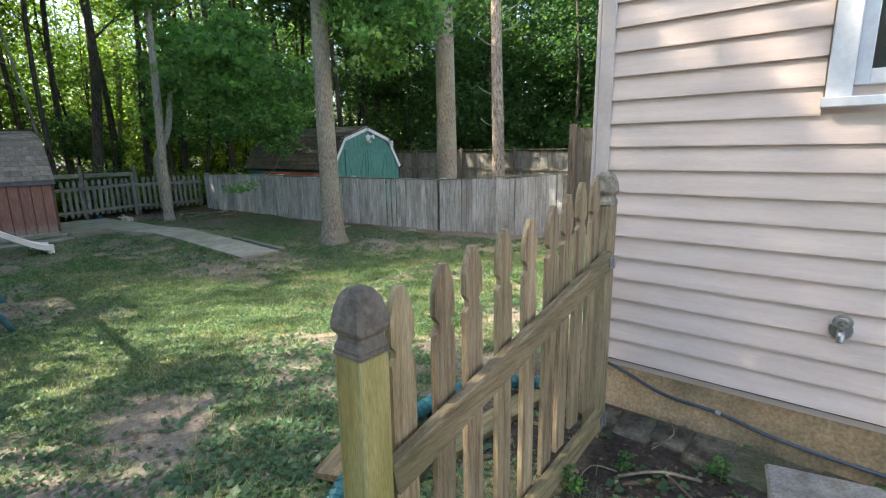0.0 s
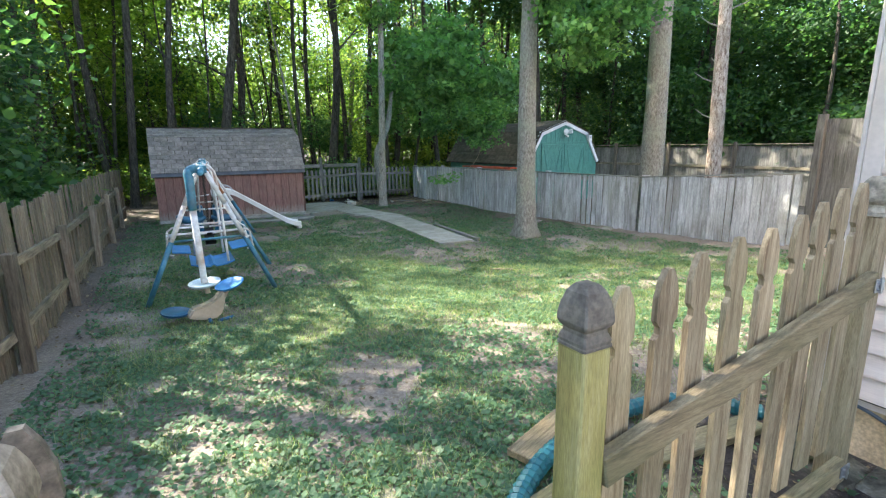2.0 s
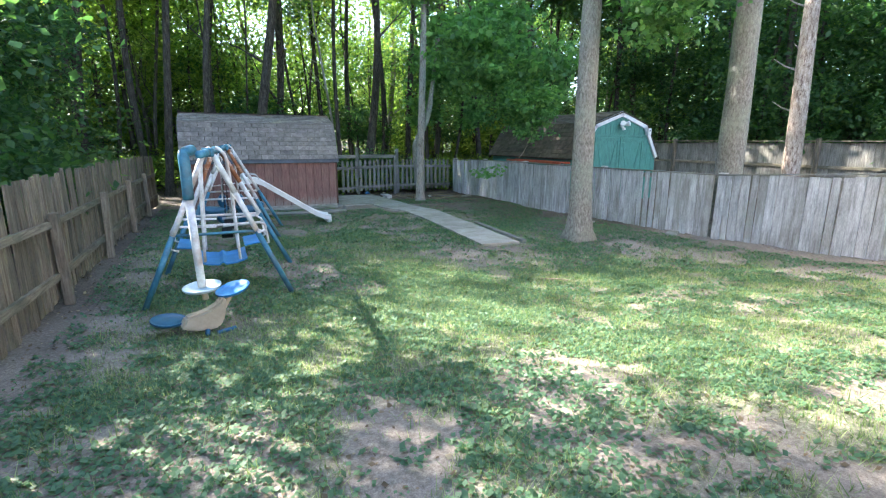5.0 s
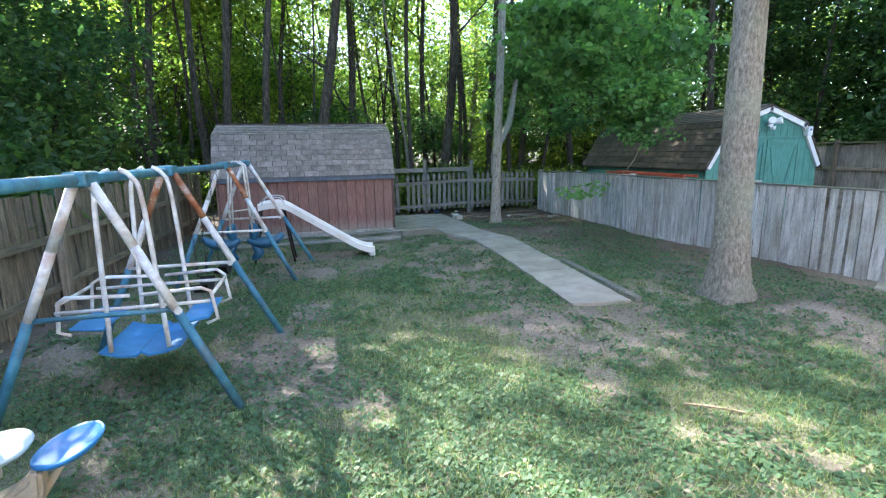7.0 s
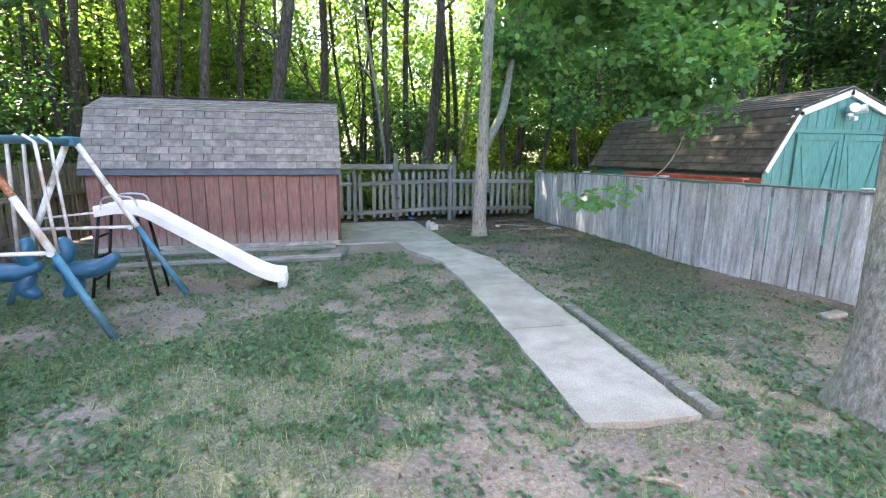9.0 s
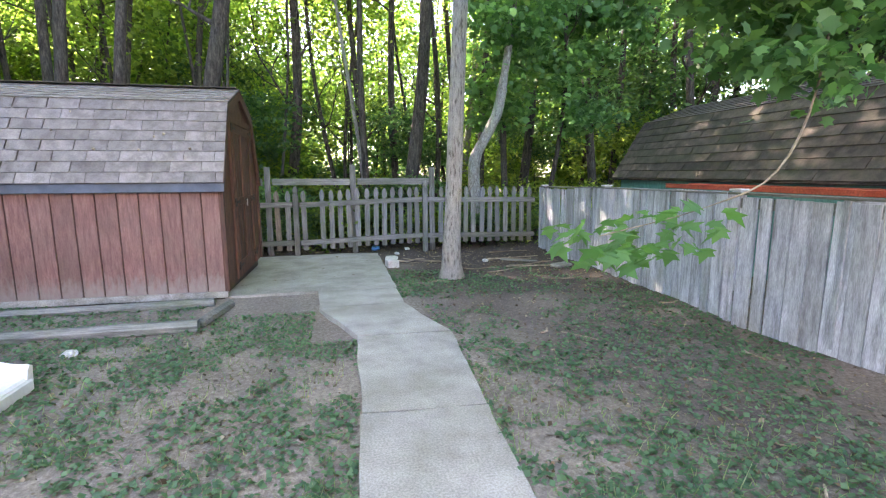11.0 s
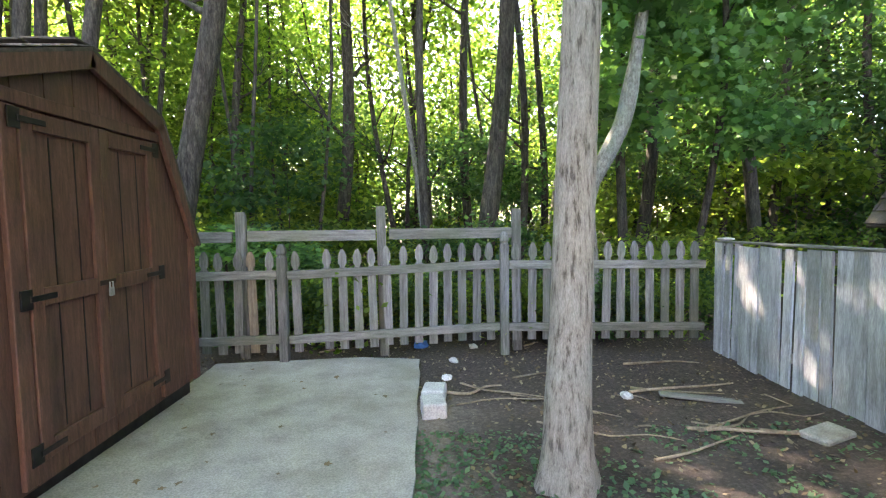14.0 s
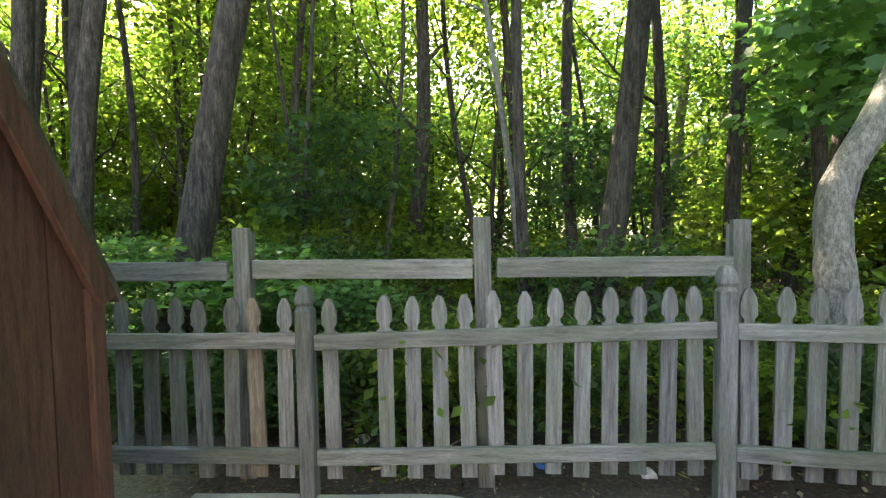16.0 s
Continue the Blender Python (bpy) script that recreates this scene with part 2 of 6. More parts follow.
M_dark_metal = surface("dark_iron", [(0.3, (0.012, 0.011, 0.01)), (0.7, (0.03, 0.027, 0.025))], (0.07, 0.035, 0.02), 0.4, 10, 60, (1, 1, 1), 0.55, 0.1, 0.001, vary=0, metal=0.6)
M_galvanised = surface("galvanised_steel", [(0.3, (0.38, 0.39, 0.41)), (0.7, (0.55, 0.56, 0.58))], (0.25, 0.25, 0.25), 0.4, 20, 80, (1, 1, 1), 0.4, 0.1, 0.001, vary=0, metal=0.9)
M_cable = surface("grey_cable", [(0.3, (0.06, 0.075, 0.10)), (0.7, (0.10, 0.12, 0.15))], (0.05, 0.05, 0.05), 0.3, 10, 60, (1, 1, 1), 0.5, 0.05, 0.001, vary=0)
M_hose = surface("teal_hose", [(0.3, (0.012, 0.11, 0.13)), (0.7, (0.025, 0.18, 0.21))], (0.02, 0.07, 0.08), 0.3, 8, 60, (1, 1, 1), 0.4, 0.05, 0.001, vary=0)
M_red_ladder = surface("orange_red_ladder", [(0.3, (0.45, 0.07, 0.035)), (0.7, (0.60, 0.12, 0.06))], (0.30, 0.08, 0.05), 0.4, 6, 60, (1, 1, 1), 0.6, 0.1, 0.001, vary=0.05)
M_stick = surface("dry_stick", [(0.3, (0.20, 0.15, 0.10)), (0.6, (0.36, 0.29, 0.2)), (0.85, (0.46, 0.39, 0.29))], (0.1, 0.08, 0.05), 0.4, 8, 60, (1, 1, 1), 0.9, 0.4, 0.003, vary=0.25)
M_litter = surface("pale_litter", [(0.3, (0.5, 0.5, 0.48)), (0.7, (0.75, 0.75, 0.73))], (0.4, 0.38, 0.33), 0.3, 8, 60, (1, 1, 1), 0.7, 0.1, 0.002, vary=0.2)
M_blue_litter = surface("blue_litter", [(0.3, (0.03, 0.14, 0.42)), (0.7, (0.05, 0.22, 0.55))], (0.1, 0.2, 0.4), 0.3, 8, 60, (1, 1, 1), 0.5, 0.1, 0.002, vary=0)
M_leaf = leaf_material("woodland_leaf", (0.045, 0.085, 0.022), (0.11, 0.175, 0.044), (0.20, 0.255, 0.062), 0.68)
M_leaf_cool = leaf_material("cool_leaf", (0.025, 0.068, 0.030), (0.045, 0.11, 0.042), (0.085, 0.16, 0.045), 0.45)
M_leaf_maple = leaf_material("maple_leaf", (0.045, 0.12, 0.042), (0.085, 0.20, 0.068), (0.15, 0.29, 0.09), 0.4)
M_grass = leaf_material("grass_blade", (0.075, 0.125, 0.052), (0.145, 0.21, 0.092), (0.28, 0.31, 0.19), 0.35)
M_clover = leaf_material("low_weed", (0.055, 0.115, 0.062), (0.088, 0.17, 0.092), (0.145, 0.23, 0.125), 0.3)
M_dead_leaf = leaf_material("dead_leaf", (0.06, 0.035, 0.02), (0.15, 0.10, 0.06), (0.34, 0.27, 0.19), 0.1)

# paint worn to grey along the foot of the shed's boards
nt = M_shed_red.node_tree
bs = nt.nodes["Principled BSDF"]
old = bs.inputs["Base Color"].links[0].from_socket
sepz = nt.nodes.new("ShaderNodeSeparateXYZ")
nt.links.new(nt.nodes.new("ShaderNodeTexCoord").outputs["Object"], sepz.inputs[0])
edge = nt.nodes.new("ShaderNodeMath")
edge.operation = "MULTIPLY_ADD"
edge.inputs[1].default_value = 0.45
nt.links.new(noise_node(nt, coords(nt, (5, 5, 2)), 5, 5), edge.inputs[0])
nt.links.new(sepz.outputs[2], edge.inputs[2])
worn = ramp_node(nt, edge.outputs[0], [(0.26, (0.8,) * 3), (0.46, (0, 0, 0))])
nt.links.new(mixed(nt, worn, old, (0.27, 0.235, 0.205)), bs.inputs["Base Color"])

m_glass, nt_glass, b_glass = nodes_of("window_glass")
b_glass.inputs["Base Color"].default_value = (0.9, 0.95, 0.95, 1)
b_glass.inputs["Roughness"].default_value = 0.02
b_glass.inputs["Transmission Weight"].default_value = 1.0
# dark colour that stands in for an unlit interior
M_room_shade, nt_room, b_room = nodes_of("unlit_room_shade")
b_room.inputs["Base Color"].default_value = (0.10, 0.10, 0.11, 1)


def ground_material():
    m, nt, bsdf = nodes_of("yard_ground")
    at = nt.nodes.new("ShaderNodeAttribute")
    at.attribute_name = "cover"
    sep = nt.nodes.new("ShaderNodeSeparateColor")
    nt.links.new(at.outputs["Color"], sep.inputs[0])
    vec = coords(nt, (1, 1, 1), True, False)
    n1 = noise_node(nt, vec, 2.2, 6, 0.65)
    n2 = noise_node(nt, vec, 34, 6, 0.75)
    n3 = noise_node(nt, vec, 120, 3, 0.7)
    soil = ramp_node(nt, n2, [(0.34, (0.17, 0.138, 0.108)), (0.5, (0.265, 0.22, 0.178)), (0.66, (0.38, 0.325, 0.27))])
    mulch = ramp_node(nt, n2, [(0.34, (0.030, 0.021, 0.016)), (0.5, (0.058, 0.043, 0.035)), (0.68, (0.14, 0.108, 0.086))])
    turf = ramp_node(nt, n2, [(0.37, (0.085, 0.09, 0.055)), (0.5, (0.175, 0.175, 0.115)), (0.64, (0.33, 0.305, 0.23))])
    col = mixed(nt, sep.outputs[1], soil, mulch)
    gm = nt.nodes.new("ShaderNodeMath")
    gm.operation = "MULTIPLY_ADD"
    gm.inputs[1].default_value = 0.9
    nt.links.new(n2, gm.inputs[0])
    nt.links.new(sep.outputs[0], gm.inputs[2])
    gr = ramp_node(nt, gm.outputs[0], [(0.55, (0, 0, 0)), (1.0, (1, 1, 1))])
    col = mixed(nt, gr, col, turf)
    fine = ramp_node(nt, n3, [(0.34, (0.66,) * 3), (0.66, (1.2,) * 3)])
    col = mixed(nt, 0.8, col, fine, "MULTIPLY")
    broad = ramp_node(nt, n1, [(0.3, (0.82,) * 3), (0.7, (1.12,) * 3)])
    col = mixed(nt, 1.0, col, broad, "MULTIPLY")
    nt.links.new(col, bsdf.inputs["Base Color"])
    bsdf.inputs["Roughness"].default_value = 0.95
    h = mixed(nt, 0.5, n2, n3)
    bumped(nt, bsdf, h, 0.6, 0.015)
    return m


M_ground = ground_material()

# ---------------------------------------------------------------- shapes
rng = np.random.default_rng(7)


def lattice(seed):
    return np.random.default_rng(seed).random((64, 64))


LATTICES = [lattice(s) for s in range(8)]


def vnoise(x, y, scale, seed=0):
    """Smooth value noise from 0 to 1 on arrays."""
    x, y = np.asarray(x, float) * scale + 1000, np.asarray(y, float) * scale + 1000
    i, j = np.floor(x).astype(int), np.floor(y).astype(int)
    u, v = x - i, y - j
    u, v = u * u * (3 - 2 * u), v * v * (3 - 2 * v)
    L = LATTICES[seed]
    a, b, c, d = L[i % 64, j % 64], L[(i + 1) % 64, j % 64], L[i % 64, (j + 1) % 64], L[(i + 1) % 64, (j + 1) % 64]
    return (a * (1 - u) + b * u) * (1 - v) + (c * (1 - u) + d * u) * v


def smooth(a, b, v):
    t = np.clip((np.asarray(v, float) - a) / (b - a), 0, 1)
    return t * t * (3 - 2 * t)


def ground_z(x, y):
    """Height of the yard: flat by the sheds, rising to the house."""
    z = -0.03 + 0.38 * (1 - smooth(1.5, 7.5, y)) * smooth(-14, -2, x) * (1 - smooth(9, 16, x))
    z = z - 0.04 * np.exp(-((np.asarray(x, float) - 2.9) / 0.7) ** 2) * (1 - smooth(1.6, 2.6, y))
    z = z - 0.028 * np.clip(np.asarray(y, float) - 14.6, 0, 3.2)
    out = np.maximum(np.abs(np.asarray(x, float) - 4) - 14, 0) + np.maximum(np.asarray(y, float) - 20, 0)
    return z + (vnoise(x, y, 0.9, 1) - 0.5) * 0.05 + (vnoise(x, y, 3.1, 2) - 0.5) * 0.02 + (vnoise(x, y, 0.12, 3) - 0.5) * np.minimum(out * 0.05, 1.2)


def gz(x, y):
    return float(ground_z(x, y))


def mesh_of(name, verts, faces, mat, shade=False):
    me = bpy.data.meshes.new(name)
    me.from_pydata([tuple(v) for v in verts], [], faces)
    me.materials.append(mat)
    if shade:
        me.polygons.foreach_set("use_smooth", [True] * len(me.polygons))
    me.update()
    return me


def thing(name, m, label="", category="", group="", kind=""):
    ob = new(name)
    ob.empty_display_size = 0.1
    ob.matrix_basis = m
    return tagged(ob, label, category, group, kind)


def part(name, data, mat, parent, label="", m=None, shade=False):
    """Links a bmesh or mesh as one object under a thing or part."""
    if isinstance(data, bmesh.types.BMesh):
        me = bpy.data.meshes.new(name)
        data.to_mesh(me)
        data.free()
        me.materials.append(mat)
        if shade:
            me.polygons.foreach_set("use_smooth", [True] * len(me.polygons))
    else:
        me = data
    ob = new(name, me)
    if parent is not None:
        ob.parent = parent
    if m is not None:
        ob.matrix_basis = m
    if label:
        ob["label"] = label
    return ob


def box(sx, sy, sz, bevel=0.004, cx=0.0, cy=0.0, cz=0.0, bm=None, m=None):
    """A bevelled block centred on (cx, cy, cz)."""
    own = bm is None
    b = bmesh.new() if own else bm
    mat = Matrix.Translation((cx, cy, cz)) @ (m or Matrix()) @ Matrix.Diagonal((sx, sy, sz, 1))
    r = bmesh.ops.create_cube(b, size=1, matrix=mat)
    if bevel:
        es = list({e for v in r["verts"] for e in v.link_edges})
        bmesh.ops.bevel(b, geom=es, offset=bevel, segments=1, affect="EDGES")
    return b


def tube(points, radius, sides=8, bm=None, closed_ends=True):
    """A round tube along points; radius may be a list."""
    b = bmesh.new() if bm is None else bm
    pts = [Vector(p) for p in points]
    rad = radius if isinstance(radius, (list, tuple)) else [radius] * len(pts)
    rings, up = [], Vector((0.31, 0.87, 0.38)).normalized()
    for i, p in enumerate(pts):
        d = (pts[min(i + 1, len(pts) - 1)] - pts[max(i - 1, 0)]).normalized()
        side = d.cross(up)
        if side.length < 1e-3:
            side = d.cross(Vector((1, 0, 0)))
        side.normalize()
        other = d.cross(side).normalized()
        rings.append([b.verts.new(p + (side * math.cos(a) + other * math.sin(a)) * rad[i]) for a in (2 * math.pi * k / sides for k in range(sides))])
    for r0, r1 in zip(rings, rings[1:]):
        for k in range(sides):
            b.faces.new((r0[k], r0[(k + 1) % sides], r1[(k + 1) % sides], r1[k]))
    if closed_ends:
        b.faces.new(list(reversed(rings[0])))
        b.faces.new(rings[-1])
    bmesh.ops.recalc_face_normals(b, faces=b.faces)
    return b


def prism(outline, thick, axis="y"):
    """Outline in (u, z) extruded by thick along y, or along x."""
    n = len(outline)
    vs = []
    for o in (-thick / 2, thick / 2):
        vs += [(u, o, z) if axis == "y" else (o, u, z) for u, z in outline]
    fs = [tuple(range(n)), tuple(range(2 * n - 1, n - 1, -1))] + [(i, (i + 1) % n, (i + 1) % n + n, i + n) for i in range(n)]
    b = bmesh.new()
    bv = [b.verts.new(v) for v in vs]
    for f in fs:
        b.faces.new([bv[i] for i in f])
    bmesh.ops.recalc_face_normals(b, faces=b.faces)
    return b


def bm_mesh(name, bm, mat, shade=False):
    me = bpy.data.meshes.new(name)
    bm.to_mesh(me)
    bm.free()
    me.materials.append(mat)
    if shade:
        me.polygons.foreach_set("use_smooth", [True] * len(me.polygons))
    return me


def sub(points, n):
    """Resamples a polyline with a smooth curve through its points."""
    pts = [Vector(p) for p in points]
    out = []
    for i in range(len(pts) - 1):
        p0, p1, p2, p3 = pts[max(i - 1, 0)], pts[i], pts[i + 1], pts[min(i + 2, len(pts) - 1)]
        for k in range(n):
            t = k / n
            out.append(0.5 * ((2 * p1) + (p2 - p0) * t + (2 * p0 - 5 * p1 + 4 * p2 - p3) * t * t + (3 * p1 - p0 - 3 * p2 + p3) * t ** 3))
    return out + [pts[-1]]

# ---------------------------------------------------------------- ground
def build_ground():
    def axis(lo, hi, step, far):
        core = np.arange(lo, hi + 1e-6, step)
        out = np.geomspace(0.4, far, 16)
        return np.concatenate([(lo - out)[::-1], core, hi + out])
    xs, ys = axis(-2.0, 9.5, 0.09, 900), axis(-1.5, 18.6, 0.09, 900)
    X, Y = np.meshgrid(xs, ys, indexing="ij")
    Z = ground_z(X, Y)
    nx, ny = X.shape
    idx = np.arange(nx * ny).reshape(nx, ny)
    faces = np.stack([idx[:-1, :-1], idx[1:, :-1], idx[1:, 1:], idx[:-1, 1:]], -1).reshape(-1, 4)
    me = bpy.data.meshes.new("ground")
    me.from_pydata(np.stack([X, Y, Z], -1).reshape(-1, 3).tolist(), [], faces.tolist())
    me.materials.append(M_ground)
    me.polygons.foreach_set("use_smooth", [True] * len(me.polygons))
    g, d = cover(X.ravel(), Y.ravel())
    rgba = np.stack([g, d, g * 0, g * 0 + 1], -1)
    attr = me.color_attributes.new("cover", "FLOAT_COLOR", "POINT")
    attr.data.foreach_set("color", rgba.astype(np.float32).ravel())
    tagged(new("ground", me), "worn back yard of patchy grass, bare soil and dark mulch", "ground", kind="structure")


def cover(x, y):
    """Share of grass and of dark mulch on the ground."""
    x, y = np.asarray(x, float), np.asarray(y, float)
    patch = vnoise(x, y, 0.8, 4) * 0.36 + vnoise(x, y, 2.3, 5) * 0.34 + vnoise(x, y, 7.0, 7) * 0.30
    g = smooth(0.30, 0.56, patch)
    lawn = smooth(-1.3, -0.3, x) * (1 - smooth(6.6, 8.0, x)) * (1 - 0.85 * smooth(10.2, 12.5, y)) * (1 - smooth(13.0, 14.4, y))
    right = smooth(5.0, 6.2, x) * smooth(6.8, 8.4, y)
    far = smooth(6.6, 8.6, y)
    g = g * (1 - 0.35 * far) * lawn * (1 - 0.8 * right) * (1 - smooth(1.3, 1.9, x) * (1 - smooth(1.9, 2.6, y)))
    near = 1 - smooth(2.6, 4.6, y)
    g = np.clip(g * (1 - 0.3 * near), 0, 1)
    mid = smooth(3.4, 4.6, y) * (1 - far)
    g = np.clip(g * (1 + 0.3 * mid) + 0.26 * lawn * mid, 0, 1)
    worn = np.exp(-((x - 6.5) / 1.2) ** 2 - ((y - 7.6) / 0.9) ** 2) + smooth(6.2, 7.4, x) * (1 - smooth(6.4, 7.4, y)) * 0.7
    g = g * (1 - np.clip(worn, 0, 1))
    d = smooth(4.6, 5.6, x) * smooth(12.0, 15.5, y) + smooth(16.4, 17.2, y) * smooth(2.0, 3.0, x)
    d = np.maximum(d, smooth(5.0, 6.4, x) * smooth(8.4, 9.8, y) * 0.55)
    d = np.maximum(d, smooth(7.0, 9.0, y) * 0.18)
    d = np.maximum(d, (1 - smooth(1.9, 2.5, y)) * smooth(1.2, 1.7, x) * 0.95)
    d = np.maximum(d, (1 - smooth(-1.3, -0.6, x)) * smooth(5, 8, y) * 0.6)
    out = np.maximum.reduce([smooth(18, 19, y), 1 - smooth(-3, -1.4, x), smooth(9, 10, x) * 0.6])
    d = np.clip(np.maximum(d, out) + (vnoise(x, y, 1.7, 6) - 0.5) * 0.5, 0, 1)
    return g, d


build_ground()

# concrete walk: slabs with open joints
SLABS = [
    [(2.99, 14.63), (3.98, 14.67), (4.9, 14.65), (4.9, 17.72), (4.3, 17.84), (2.82, 17.72)],
    [(3.985, 14.655), (4.04, 13.93), (4.91, 14.0), (4.9, 14.635)],
    [(4.045, 13.915), (4.39, 13.0), (5.19, 12.97), (5.02, 13.5), (4.915, 13.985)],
    [(4.39, 12.985), (4.37, 11.65), (5.11, 11.62), (5.19, 12.955)],
    [(4.37, 11.635), (4.29, 10.2), (5.02, 10.17), (5.11, 11.605)],
    [(4.29, 10.185), (4.18, 8.68), (4.5, 8.62), (4.89, 8.60), (5.02, 10.155)],
]
walkway = thing("pavement", Matrix.Translation((4.6, 12, 0)), "pale worn concrete garden path widening to a slab", "path", kind="structure")
for outline in SLABS:
    b = bmesh.new()
    dense = []
    for (x0, y0), (x1, y1) in zip(outline, outline[1:] + outline[:1]):
        n = max(1, int(math.hypot(x1 - x0, y1 - y0) / 0.22))
        for k in range(n):
            t = k / n
            wob = 0.012 if n > 2 else 0
            dense.append((x0 + (x1 - x0) * t + random.uniform(-wob, wob), y0 + (y1 - y0) * t + random.uniform(-wob, wob)))
    top = [b.verts.new((x - 4.6, y - 12, -0.028 * max(0, y - 14.6))) for x, y in dense]
    low = [b.verts.new((x - 4.6, y - 12, -0.22)) for x, y in dense]
    b.faces.new(top)
    for i in range(len(top)):
        b.faces.new((low[i], low[(i + 1) % len(top)], top[(i + 1) % len(top)], top[i]))
    bmesh.ops.recalc_face_normals(b, faces=b.faces)
    part("slab", b, M_concrete, walkway)


# ---------------------------------------------------------------- house
HX, HY = 2.5, 1.672     # the wall faces -x; its far corner is at y = HY
house = thing("house", Matrix.Translation((HX, HY, 0)), "tan clapboard house wall on a stained rendered foundation", "house")
SIDE0, EXPO = 0.655, 0.1167
b = bmesh.new()
WIN = (-1.93, -1.028, 2.05, 3.5)   # local y from, to; z from, to
for y0, y1, z0, z1 in ((-9, WIN[0], 0.6, 5.6), (WIN[1], 0, 0.6, 5.6), (WIN[0], WIN[1], 0.6, WIN[2]), (WIN[0], WIN[1], WIN[3], 5.6)):
    box(0.2, y1 - y0, z1 - z0, 0, 0.115, (y0 + y1) / 2, (z0 + z1) / 2, b)
part("wall", b, M_siding, house)
part("back_wall", box(7.6, 0.2, 5.0, 0, 4.01, -0.115, 3.1), M_siding, house)
part("foundation", box(0.22, 9, 1.2, 0.01, 0.14, -4.52, 0.06), M_foundation, house, "rendered foundation with green stains")
part("roof", prism([(-1.0, 5.4), (3.9, 7.6), (8.8, 5.4), (8.8, 5.2), (3.9, 7.4), (-1.0, 5.2)], 9.6, "y"), M_shingle_dark, house, m=Matrix.Translation((0, -4.4, 0)))
prof = [(-0.031, 0.0), (-0.030, 0.012), (-0.008, EXPO + 0.004), (0.012, EXPO + 0.004), (0.012, 0.0)]


def clapboard(y0, y1, z):
    b = bmesh.new()
    a = [b.verts.new((u, y0, z + w)) for u, w in prof]
    c = [b.verts.new((u, y1, z + w)) for u, w in prof]
    for i in range(5):
        j = (i + 1) % 5
        b.faces.new((a[i], a[j], c[j], c[i]))
    b.faces.new(a)
    b.faces.new(list(reversed(c)))
    bmesh.ops.recalc_face_normals(b, faces=b.faces)
    return b


z = SIDE0
while z < 5.4:
    if z + EXPO < WIN[2] - 0.005 or z > WIN[3] + 0.1:
        spans = [(-9.0, -0.072)]
    else:
        spans = [(-9.0, WIN[0] - 0.09), (WIN[1] + 0.09, -0.072)]
    for y0, y1 in spans:
        part("board", clapboard(y0, y1, z), M_siding, house)
    z += EXPO
b = box(0.02, 0.072, 4.9, 0.004, -0.026, -0.036, SIDE0 + 2.42)
box(0.10, 0.02, 4.9, 0.004, 0.014, 0.012, SIDE0 + 2.42, b)
part("corner_trim", b, M_trim_tan, house, "pale vertical corner trim")
b = box(0.012, 9.0, 0.014, 0.002, -0.012, -4.5, SIDE0 - 0.004)
part("starter_strip", b, M_dark_metal, house)
# window
win = thing("window", Matrix.Translation((HX, HY, 0)), "white framed double-hung window with broad casing", "window")
y0, y1, z0, z1 = WIN
cy, cz = (y0 + y1) / 2, (z0 + z1) / 2
b = box(0.03, 0.085, z1 - z0 + 0.17, 0.004, -0.035, y0 - 0.042, cz)
box(0.03, 0.085, z1 - z0 + 0.17, 0.004, -0.035, y1 + 0.042, cz, b)
box(0.03, y1 - y0, 0.085, 0.004, -0.035, cy, z1 + 0.042, b)
part("casing", b, M_white_trim, win)
part("sill", box(0.06, y1 - y0 + 0.19, 0.04, 0.004, -0.05, cy, z0 - 0.065), M_white_trim, win)
b = box(0.05, 0.05, z1 - z0, 0.003, 0.02, y0 + 0.025, cz)
box(0.05, 0.05, z1 - z0, 0.003, 0.02, y1 - 0.025, cz, b)
box(0.05, y1 - y0 - 0.1, 0.06, 0.003, 0.02, cy, z0 + 0.03, b)
box(0.05, y1 - y0 - 0.1, 0.05, 0.003, 0.02, cy, z1 - 0.025, b)
box(0.05, y1 - y0 - 0.1, 0.04, 0.003, 0.02, cy, cz - 0.2, b)
part("sash", b, M_white_trim, win)
pane = part("pane", box(0.006, y1 - y0 - 0.1, z1 - z0 - 0.1, 0, 0.03, cy, cz), m_glass, win)
pane.visible_shadow = False
# flat dark sheet behind the pane in place of the shade indoors
part("room", box(0.02, y1 - y0 + 0.5, z1 - z0 + 0.5, 0, 1.2, cy, cz), M_room_shade, win, "flat dark sheet for the unlit interior behind the glass")
# tap
tap = thing("outdoor_tap", Matrix.Translation((HX - 0.03, 0.561, 1.045)), "brass garden tap with a pale round handle on siding", "tap")
part("flange", tube([(0.02, 0, 0), (-0.015, 0, 0)], 0.042, 16), M_galvanised, tap)
part("spout", tube(sub([(0, 0, 0), (-0.04, 0, 0.0), (-0.06, 0, -0.012), (-0.065, 0, -0.04)], 4), 0.014, 10), M_galvanised, tap, shade=True)
b = tube([(-0.05, 0, 0.0), (-0.065, 0, 0.045)], 0.008, 8)
ring = [(-0.066 + 0.0 * k, 0.028 * math.cos(k * math.pi / 8), 0.05 + 0.028 * math.sin(k * math.pi / 8)) for k in range(17)]
tube(ring, 0.007, 6, b)
part("handle", b, M_stone, tap, "pale round handle")
